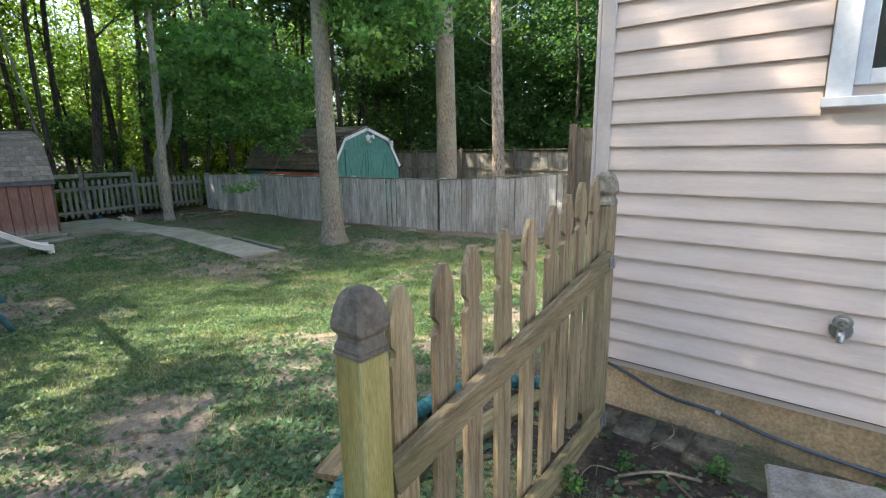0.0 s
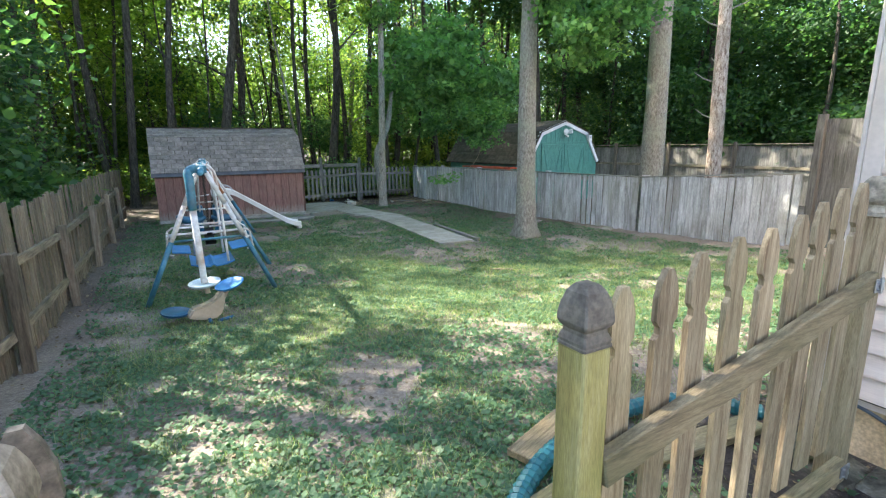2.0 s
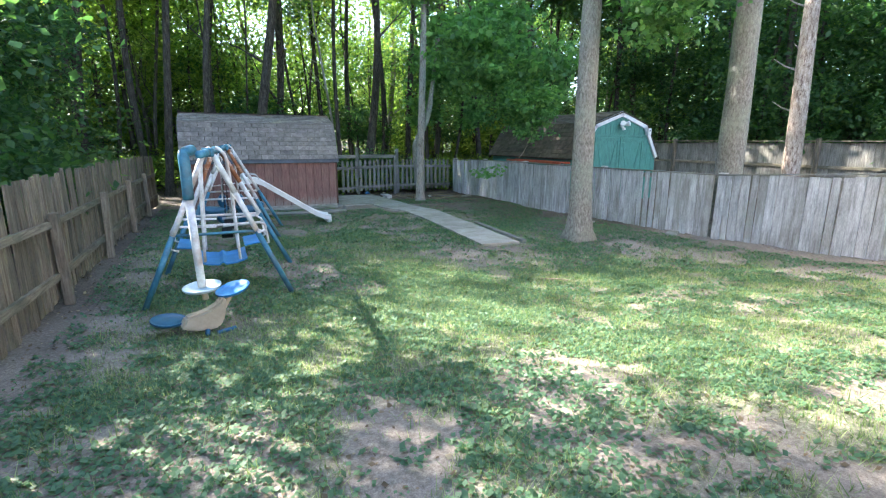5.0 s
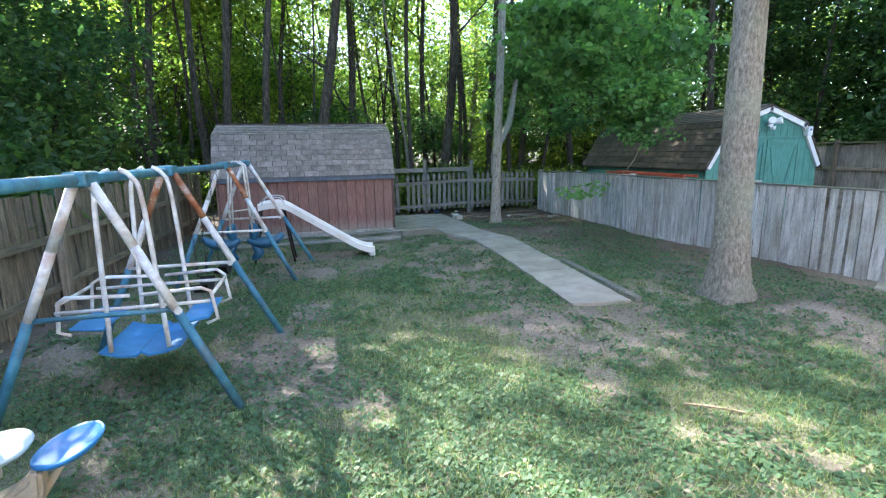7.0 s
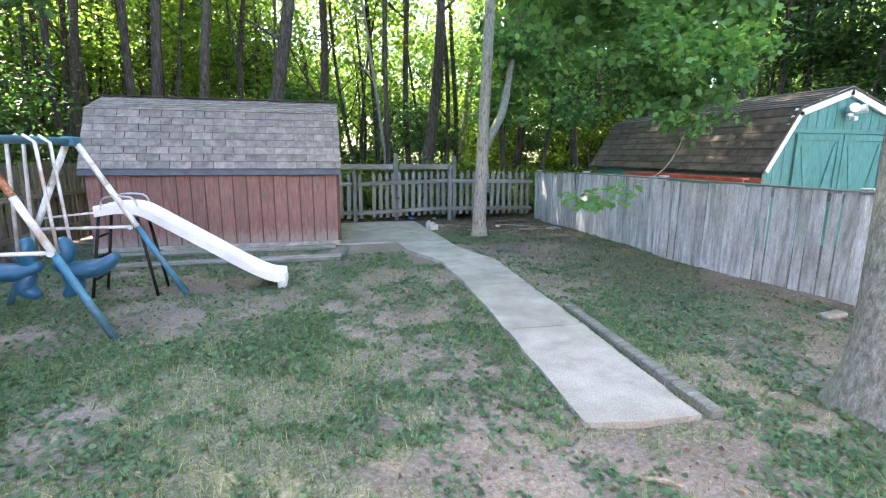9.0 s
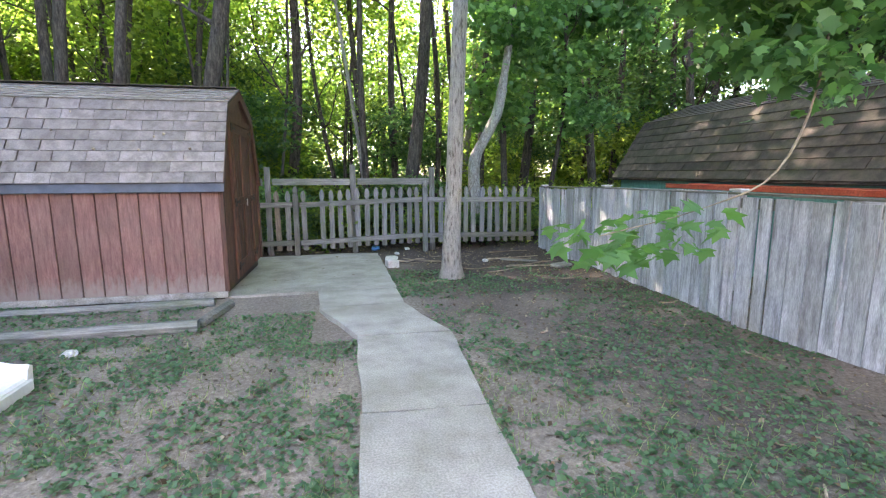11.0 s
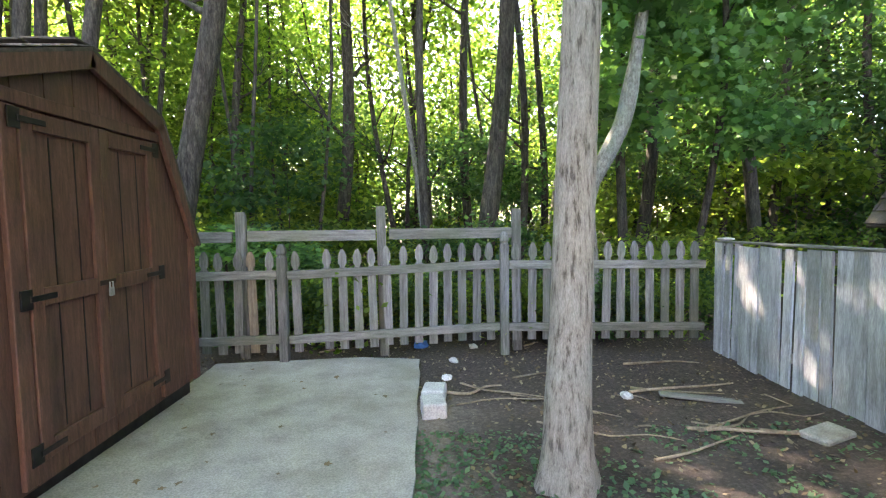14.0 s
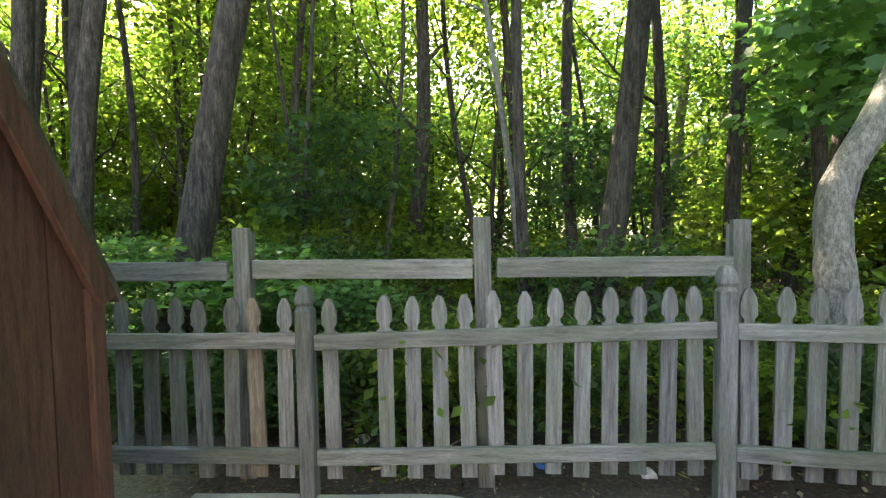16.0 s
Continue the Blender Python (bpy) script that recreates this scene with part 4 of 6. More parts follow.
# roof
OH = 0.05
lower_run = Vector((0, BRK, BRKZ - WALL))
ea, ez = -0.05, WALL - 0.06
for (ya, za), (yb, zb) in (((ea, ez), (BRK - 0.02, BRKZ + 0.02)), ((BRK - 0.02, BRKZ + 0.02), (SW / 2, TOP + 0.02)), ((SW / 2, TOP + 0.02), (SW - BRK + 0.02, BRKZ + 0.02)), ((SW - BRK + 0.02, BRKZ + 0.02), (SW - ea, ez))):
    ln, ang = math.hypot(yb - ya, zb - za), math.atan2(zb - za, yb - ya)
    part("roof_deck", box(SLEN + 2 * OH, ln, 0.02, 0, SLEN / 2, (ya + yb) / 2, (za + zb) / 2, m=Matrix.Rotation(ang, 4, "X")), M_shingle_dark, shed)
shingle_rows(shed, M_shingle, -OH, SLEN + OH, ea - 0.012, ez + 0.085, BRK - 0.032, BRKZ + 0.024)
shingle_rows(shed, M_shingle, -OH, SLEN + OH, BRK - 0.04, BRKZ + 0.03, SW / 2, TOP + 0.034)
part("drip_edge", box(SLEN + 2 * OH + 0.01, 0.014, 0.10, 0.003, SLEN / 2, ea - 0.012, ez + 0.035, m=Matrix.Rotation(radians(-25), 4, "X")), M_drip, shed, "dark blue-grey starter strip at the eave")
for k in range(12):
    part("ridge_shingle", box(0.30, 0.22, 0.012, 0.002, 0, 0, 0, m=Matrix.Rotation(0.02, 4, "Y")), M_shingle_dark, shed, m=Matrix.Translation((0.1 + k * 0.31, SW / 2, TOP + 0.045)))
for k in range(9):
    cone = new("fallen_cone", bm_mesh("fallen_cone", tube([(0, 0, 0), (0.012, 0, 0.012), (0.03, 0, 0.014)], [0.01, 0.018, 0.006], 6), M_stick, True))
    t = random.uniform(0.15, 0.9)
    cone.matrix_basis = Matrix.Translation((SX0 + random.uniform(0.8, 3.4), SY0 + ea - 0.012 + (BRK - ea) * t - 0.012, SZ + ez + 0.09 + (BRKZ - ez - 0.06) * t + 0.005)) @ Matrix.Rotation(random.uniform(0, 6), 4, "Z")
    tagged(cone, "small dark fallen cone resting on roof shingles", "cone", group="cones on the shed roof")

# timbers in front of the shed
for pts, r in ((((-0.3, 14.25, 0.0), (1.2, 14.27, 0.005), (2.95, 14.36, 0.0)), 0.055), (((-0.2, 13.5, 0.0), (1.6, 13.53, 0.0), (3.0, 13.57, 0.0)), 0.06), (((3.0, 13.64, 0.0), (3.12, 14.28, 0.0)), 0.05)):
    t = new("landscape_timber", bm_mesh("landscape_timber", tube(sub(pts, 6), r, 7), M_grey_rail, False))
    tagged(t, "grey weathered landscape timber edging an old bed", "timber", group="timbers by the shed")

# green barn in the next yard
GX0, GX1, GY0, GY1 = 9.5, 12.5, 12.65, 17.4
GW, GL = GX1 - GX0, GY1 - GY0
barn = thing("garden_barn", Matrix.Translation((GX0, GY0, 0)), "green painted barn shed with white trim and brown shingles", "shed")
GWALL, GBRK, GBZ, GTOP = 1.32, 0.52, 2.2, 2.55
part("core", prism(gambrel(GW - 0.04, GWALL, GBRK, GBZ - 0.02, GTOP - 0.04), GL - 0.04, "y"), M_green_paint, barn, m=Matrix.Translation((0.02, GL / 2 + 0.02, 0)))


def barn_z(x):
    pts = [(0, GWALL), (GBRK, GBZ), (GW / 2, GTOP), (GW - GBRK, GBZ), (GW, GWALL)]
    for (xa, za), (xb, zb) in zip(pts, pts[1:]):
        if xa <= x <= xb:
            return za + (zb - za) * (x - xa) / (xb - xa)
    return GWALL


for k in range(16):
    xa, xb = GW * k / 16 + 0.005, GW * (k + 1) / 16 - 0.005
    part("siding_board", prism([(xa, 0.02), (xb, 0.02), (xb, barn_z(xb)), ((xa + xb) / 2, barn_z((xa + xb) / 2)), (xa, barn_z(xa))], 0.02), M_green_paint, barn)
for xa, xb in ((0, GBRK), (GBRK, GW / 2), (GW / 2, GW - GBRK), (GW - GBRK, GW)):
    za, zb = barn_z(xa), barn_z(xb)
    ln, ang = math.hypot(xb - xa, zb - za), math.atan2(zb - za, xb - xa)
    part("barge_board", box(ln + 0.06, 0.06, 0.14, 0.004, (xa + xb) / 2, -0.05, (za + zb) / 2 - 0.02, m=Matrix.Rotation(-ang, 4, "Y")), M_white_trim, barn, "peeling white barge board")
for a, c in ((0.55, 1.49), (1.51, 2.45)):
    door = part("door", box(c - a, 0.02, 1.75, 0.003, (a + c) / 2, -0.022, 0.98), M_green_paint, barn)
    for zz in (0.16, 1.80):
        part("crosspiece", box(c - a - 0.182, 0.02, 0.09, 0.003, (a + c) / 2, -0.044, zz), M_green_paint, door)
    for xx in (a + 0.045, c - 0.045):
        part("stile", box(0.09, 0.02, 1.75, 0.003, xx, -0.044, 0.98), M_green_paint, door)
    for s in (1, -1):
        top_x, low_x = (a + c) / 2 + s * 0.34, (a + c) / 2
        ang = math.atan2(1.45, top_x - low_x)
        part("brace", box(math.hypot(1.45, 0.34), 0.018, 0.07, 0.003, (top_x + low_x) / 2, -0.042 - 0.003 * s, 0.98, m=Matrix.Rotation(-ang, 4, "Y")), M_green_paint, door)
part("door_head", box(2.1, 0.03, 0.06, 0.003, 1.5, -0.03, 1.90), M_green_paint, barn)
for (xa, za), (xb, zb) in (((-0.1, GWALL - 0.1), (GBRK - 0.02, GBZ + 0.03)), ((GBRK - 0.02, GBZ + 0.03), (GW / 2, GTOP + 0.03)), ((GW / 2, GTOP + 0.03), (GW - GBRK + 0.02, GBZ + 0.03)), ((GW - GBRK + 0.02, GBZ + 0.03), (GW + 0.1, GWALL - 0.1))):
    ln, ang = math.hypot(xb - xa, zb - za), math.atan2(zb - za, xb - xa)
    part("roof_deck", box(ln, GL + 0.2, 0.03, 0, (xa + xb) / 2, GL / 2, (za + zb) / 2, m=Matrix.Rotation(-ang, 4, "Y")), M_shingle_dark, barn)
roof_frame = part("roof_slope", bmesh.new(), M_shingle_dark, barn, m=Matrix.Rotation(radians(-90), 4, "Z") @ Matrix.Diagonal((-1, 1, 1, 1)) @ Matrix.Translation((0, 0, 0)))
shingle_rows(roof_frame, M_shingle_dark, -0.1, GL + 0.1, -0.12, GWALL - 0.07, GBRK - 0.03, GBZ + 0.05, tab=0.9, expo=0.145)
shingle_rows(roof_frame, M_shingle_dark, -0.1, GL + 0.1, GBRK - 0.03, GBZ + 0.06, GW / 2, GTOP + 0.06, tab=0.9, expo=0.145)
flood = thing("security_light", Matrix.Translation((GX0 + 1.5, GY0 - 0.08, 2.2)), "white twin floodlight under the barn gable", "lamp")
part("base", box(0.12, 0.05, 0.12, 0.01), M_white_trim, flood)
for s in (-1, 1):
    part("lamp_head", tube([(0.05 * s, -0.03, 0.03), (0.13 * s, -0.16, 0.06)], [0.05, 0.075], 12), M_white_trim, flood)
part("sensor", box(0.08, 0.09, 0.07, 0.012, 0.0, -0.07, -0.10), M_white_trim, flood)
nest = thing("bird_box", Matrix.Translation((GX0 + 2.55, GY0 - 0.09, 2.03)), "small white box fixed to the barn gable", "box")
part("shell", box(0.13, 0.12, 0.2, 0.008), M_white_trim, nest)
# black disc on the front in place of the shade inside an opening
part("hole", tube([(0, -0.058, 0.03), (0, -0.064, 0.03)], 0.02, 12), M_black_rubber, nest)

# ladder lying behind the privacy fence
ladder = thing("ladder", Matrix.Translation((7.86, 12.75, 1.04)), "orange-red ladder laid on its side along fence", "ladder")
for x, zz in ((0.12, 0.16), (0.42, 0.16)):
    part("side_rail", box(0.03, 2.5, 0.05, 0.004, x, 0, zz), M_red_ladder, ladder)
for k in range(8):
    part("rung", tube([(0.12, -1.05 + k * 0.29, 0.16), (0.42, -1.05 + k * 0.29, 0.16)], 0.016, 8), M_red_ladder, ladder)
for yy in (-0.9, 0.9):
    part("bracket", box(0.5, 0.05, 1.12, 0.004, 0.25, yy, -0.45), M_grey_wood, ladder)


# ---------------------------------------------------------------- swing set
def tube_part(name, pts, r, mat, parent, label="", sides=10):
    return part(name, tube(pts, r, sides), mat, parent, label, shade=True)


swing = thing("swing_set", Matrix.Translation((0.09, 7.33, -0.04)), "old blue and white steel swing set with rust patches", "swing set")
YF = (0.0, 1.42, 3.38, 4.75)       # the four A-frames
BZ = 1.64
AX = 0.06                         # the bar drifts in x with y


def bar_x(y):
    return AX * y


tube_part("top_bar", [(bar_x(-0.9), -0.9, BZ), (bar_x(0), 0, BZ), (bar_x(2.4), 2.4, BZ - 0.01), (bar_x(4.85), 4.85, BZ)], 0.036, M_blue_paint, swing)
for y in YF:
    part("bracket", box(0.12, 0.2, 0.09, 0.01, bar_x(y), y, BZ), M_blue_paint, swing)
for i, y in enumerate(YF):
    for s in (-1, 1):
        foot = Vector((bar_x(y) + 0.75 * s + ((0.01, 0.10, 0.05, 0.16)[i] if s > 0 else 0.0), y + (0.0 if i % 2 else 0.0), 0.0))
        head = Vector((bar_x(y) + 0.05 * s, y, BZ - 0.03))
        knee = head.lerp(foot, 0.52)
        joint = head.lerp(foot, 0.25)
        leg = tube_part("leg", [knee, foot], 0.031, M_blue_paint, swing, "blue lower leg")
        rusty = i in (1, 2) and (s > 0 or i == 1)
        tube_part("upper_leg", [head, joint], 0.030, M_rust if rusty else M_white_paint, leg, "rust-streaked upper leg" if rusty else "white upper leg")
        tube_part("mid_leg", [joint, knee], 0.030, M_white_paint, leg, "white upper leg")
    h = 0.52
    xl, xr = bar_x(y) - 0.05 - 0.68 * h, bar_x(y) + 0.08 + 0.68 * h
    zc = BZ - 0.03 - (BZ - 0.03) * h
    tube_part("cross_bar", [(xl, y, zc), (xr, y, zc)], 0.016, M_white_paint if i else M_blue_paint, swing)
    part("bolt_cap", tube([(xr + 0.01, y - 0.03, zc), (xr + 0.01, y - 0.055, zc)], 0.024, 8), M_white_paint, swing)
# hanging disc seat at the end of the bar
disc = thing("disc_swing", Matrix.Translation((-0.025 + bar_x(-0.9), 7.33 - 0.95, 0)), "white pole swing with a pale round disc seat", "swing")
tube_part("elbow", sub([(0.06, 0.09, BZ), (0.0, -0.03, BZ - 0.03), (0.0, -0.06, BZ - 0.13), (0, -0.05, BZ - 0.42)], 4), 0.046, M_blue_paint, disc, "blue elbow tube")
tube_part("pole", [(0, -0.05, BZ - 0.42), (0.03, -0.02, 0.42)], 0.036, M_white_paint, disc)


def dish(r, mat, parent, m, name="seat"):
    b = bmesh.new()
    prof2 = [(0.001, 0.0), (0.6, 0.0), (0.88, 0.006), (0.97, 0.022), (1.0, 0.03), (0.985, 0.04), (0.93, 0.034), (0.6, 0.02), (0.001, 0.018)]
    rings = [[b.verts.new((r * k * math.cos(a), r * k * math.sin(a), zz)) for a in (2 * math.pi * j / 28 for j in range(28))] for k, zz in prof2]
    for r0, r1 in zip(rings, rings[1:]):
        for j in range(28):
            b.faces.new((r0[j], r0[(j + 1) % 28], r1[(j + 1) % 28], r1[j]))
    bmesh.ops.recalc_face_normals(b, faces=b.faces)
    return part(name, b, mat, parent, m=m, shade=True)


dish(0.165, M_disc_pale, disc, pose(0.03, -0.02, 0.39, 3, -4, 0))
tube_part("stem", [(0.04, -0.03, 0.39), (0.05, -0.05, 0.30)], 0.028, M_beige_plastic, disc)

# rocking toy below the disc: beige body, two blue round seats
toy = thing("seesaw_toy", Matrix.Translation((-0.02, 6.36, gz(0.0, 6.36))), "beige plastic animal-shaped seesaw with blue round seats", "toy")
body_out = [(-0.34, 0.10), (-0.2, 0.05), (-0.02, 0.03), (0.10, 0.04), (0.16, 0.10), (0.20, 0.22), (0.21, 0.34), (0.16, 0.36), (0.12, 0.30), (0.02, 0.25), (-0.10, 0.22), (-0.22, 0.21), (-0.27, 0.20), (-0.30, 0.15)]
b = prism([(u * 0.73, w * 0.92) for u, w in body_out], 0.12)
bmesh.ops.bevel(b, geom=list(b.edges), offset=0.018, segments=2, affect="EDGES")
part("body", b, M_beige_plastic, toy, m=pose(0, 0, 0, 0, 0, 12))
dish(0.16, M_blue_plastic, toy, pose(0.23, 0.12, 0.33, 6, -14, 0))
dish(0.15, M_blue_dark, toy, pose(-0.34, 0.06, 0.11, 4, 6, 0))
tube_part("axle", [(-0.02, -0.16, 0.03), (-0.02, 0.2, 0.03)], 0.022, M_blue_dark, toy)
tube_part("strut", [(0.06, 0.04, 0.08), (0.22, 0.12, 0.33)], 0.022, M_beige_plastic, toy)
b = tube([(0.06, -0.12, 0.02), (0.22, -0.05, 0.02)], 0.02, 8)
part("foot", b, M_blue_dark, toy)

# lawn glider between the first two frames
glider = thing("lawn_glider", Matrix.Translation((0.09 + bar_x(0.7), 7.33 + 0.72, 0)), "white tube two-bench glider with blue plastic seats", "swing")
for y in (-0.34, 0.34):
    for s in (-1, 1):
        tube_part("hanger", sub([(0.03 * s, y, BZ), (0.10 * s, y, BZ - 0.05), (0.15 * s, y, BZ - 0.25), (0.19 * s, y, 0.34)], 4), 0.017, M_white_paint, glider, sides=8)
for s in (-1, 1):
    x0, x1 = 0.17 * s, 0.50 * s
    loop = [(x0 * 0.2, -0.3, 0.74), (x1 - 0.06 * s, -0.3, 0.76), (x1, -0.27, 0.72), (x1 + 0.03 * s, -0.27, 0.50), (x1 - 0.05 * s, -0.27, 0.47)]
    for sg in (-1, 1):
        tube_part("arm_rest", [(p[0], p[1] * -sg, p[2]) for p in loop], 0.014, M_white_paint, glider, sides=8)
    tube_part("back_bar", [(x1 + 0.01 * s, -0.27, 0.70), (x1 + 0.01 * s, 0.27, 0.70)], 0.013, M_white_paint, glider, sides=8)
    b = box(0.22, 0.54, 0.022, 0.008, 0, 0, 0)
    part("seat", b, M_blue_plastic, glider, m=pose(x0 + 0.19 * s, 0, 0.50, 0, -7 * s, 0))
    tube_part("side_rail", [(-0.5, 0.33 * s, 0.66), (0.5, 0.33 * s, 0.66)], 0.013, M_white_paint, glider, sides=8)
b = bmesh.new()
prof3 = [(-0.27, 0.05), (-0.16, 0.012), (-0.04, 0.0), (0.0, 0.03), (0.04, 0.0), (0.16, 0.012), (0.27, 0.05)]
up = [[b.verts.new((u, y, zz + 0.018)) for u, zz in prof3] for y in (-0.34, 0.34)]
dn = [[b.verts.new((u, y, zz)) for u, zz in prof3] for y in (-0.34, 0.34)]
for i in range(6):
    b.faces.new((up[0][i], up[0][i + 1], up[1][i + 1], up[1][i]))
    b.faces.new((dn[0][i + 1], dn[0][i], dn[1][i], dn[1][i + 1]))
    for u, d_, f in ((up[0], dn[0], 0), (up[1], dn[1], 1)):
        b.faces.new((u[i], d_[i], d_[i + 1], u[i + 1]))
b.faces.new((up[0][0], up[1][0], dn[1][0], dn[0][0]))
b.faces.new((up[0][6], dn[0][6], dn[1][6], up[1][6]))
bmesh.ops.recalc_face_normals(b, faces=b.faces)
part("footplate", b, M_blue_plastic, glider, "ridged blue footplate", m=Matrix.Translation((0, 0, 0.28)))

# two sling swings on chains
for y in (2.05, 2.85):
    sling = thing("sling_swing", Matrix.Translation((0.09 + bar_x(y), 7.33 + y, 0)), "black and pale green sling seat on dark chains", "swing", group="sling swings on the set")
    b = bmesh.new()
    n = 10
    cur = [(0.20 * math.sin(t), 0.45 - 0.15 * math.cos(t)) for t in (radians(-80 + 160 * k / n) for k in range(n + 1))]
    for off, rev in ((0, False),):
        ra = [b.verts.new((-0.075, u, w)) for u, w in cur]
        rb = [b.verts.new((0.075, u, w)) for u, w in cur]
        for i in range(n):
            b.faces.new((ra[i], ra[i + 1], rb[i + 1], rb[i]))
    bmesh.ops.solidify(b, geom=list(b.faces), thickness=0.012)
    part("seat", b, M_black_rubber, sling, shade=True)
    for s in (-1, 1):
        b = bmesh.new()
        zz, k = 0.45, 0
        while zz < BZ - 0.02:
            w = 0.008
            ax = (w, 0) if k % 2 else (0, w)
            tube([(ax[0], 0.2 * s + ax[1], zz), (ax[0], 0.2 * s + ax[1], zz + 0.035)], 0.003, 4, b)
            tube([(-ax[0], 0.2 * s - ax[1], zz), (-ax[0], 0.2 * s - ax[1], zz + 0.035)], 0.003, 4, b)
            zz += 0.03
            k += 1
        part("chain", b, M_dark_metal, sling)

# two-seat rider between the last frames
rider = thing("rider_glider", Matrix.Translation((0.09 + bar_x(4.1), 7.33 + 4.1, 0)), "dark blue moulded plastic two-seat rider on white hangers", "swing")
for y in (-0.12, 0.12):
    for s in (-1, 1):
        tube_part("hanger", [(0.02 * s, y, BZ), (0.10 * s, y, BZ - 0.06), (0.15 * s, y, 0.62)], 0.015, M_white_paint, rider, sides=8)


def moulded(name, pts, radii, flat, parent, mat):
    b = tube(sub(pts, 5), [radii[0] + (radii[1] - radii[0]) * math.sin(math.pi * k / (5 * (len(pts) - 1))) for k in range(5 * (len(pts) - 1) + 1)], 12)
    for v in b.verts:
        v.co.y *= flat
    return part(name, b, mat, parent, shade=True)


for s in (-1, 1):
    moulded("seat", [(0.05 * s, 0, 0.50), (0.22 * s, 0, 0.44), (0.42 * s, 0, 0.46), (0.56 * s, 0, 0.56)], (0.035, 0.085), 1.5, rider, M_blue_dark)
    moulded("handle_head", [(0.12 * s, 0, 0.46), (0.16 * s, 0, 0.62), (0.12 * s, 0, 0.74)], (0.03, 0.075), 1.3, rider, M_blue_dark)
    moulded("foot_rest", [(0.12 * s, 0, 0.44), (0.2 * s, 0.0, 0.30), (0.10 * s, 0, 0.20)], (0.03, 0.075), 1.3, rider, M_blue_dark)

# slide
slide = thing("slide", Matrix.Translation((0.54, 12.26, -0.03)), "white plastic slide on a dark green ladder stand", "slide")
b = bmesh.new()
center = sub([(-0.05, 0, 0.90), (0.15, 0, 0.93), (0.35, 0, 0.91), (0.6, 0, 0.76), (1.0, 0, 0.50), (1.4, 0, 0.24), (1.62, 0, 0.13), (1.78, 0, 0.10)], 4)
sec = [(-0.20, 0.07), (-0.175, 0.085), (-0.15, 0.06), (-0.13, 0.0), (0.13, 0.0), (0.15, 0.06), (0.175, 0.085), (0.20, 0.07), (0.19, -0.03), (-0.19, -0.03)]
rings = []
for p in center:
    rings.append([b.verts.new((p.x, u, p.z + w)) for u, w in sec])
for r0, r1 in zip(rings, rings[1:]):
    for k in range(len(sec)):
        b.faces.new((r0[k], r0[(k + 1) % len(sec)], r1[(k + 1) % len(sec)], r1[k]))
b.faces.new(rings[0])
b.faces.new(list(reversed(rings[-1])))
bmesh.ops.recalc_face_normals(b, faces=b.faces)
part("chute", b, M_slide, slide, shade=False)
part("lip", box(0.10, 0.40, 0.12, 0.03, 1.74, 0, 0.055), M_slide, slide)
for s in (-1, 1):
    tube_part("ladder_leg", [(-0.02, 0.16 * s, 0.88), (-0.16, 0.19 * s, 0.0)], 0.016, M_dark_metal, slide, sides=8)
    tube_part("prop_leg", [(0.33, 0.16 * s, 0.86), (0.46, 0.19 * s, 0.0)], 0.016, M_dark_metal, slide, sides=8)
    tube_part("grab_rail", sub([(0.02, 0.19 * s, 0.95), (0.06, 0.19 * s, 1.07), (0.30, 0.19 * s, 1.07), (0.36, 0.19 * s, 0.97)], 4), 0.010, M_galvanised, slide, sides=8)
for k in range(3):
    t = 0.25 + k * 0.26
    tube_part("rung", [(-0.02 - 0.14 * t, -0.17, 0.88 * (1 - t)), (-0.02 - 0.14 * t, 0.17, 0.88 * (1 - t))], 0.013, M_dark_metal, slide, sides=8)
tube_part("tie_bar", [(-0.1, 0.0, 0.9), (-0.55, -0.08, 0.86)], 0.012, M_white_paint, slide, sides=8)


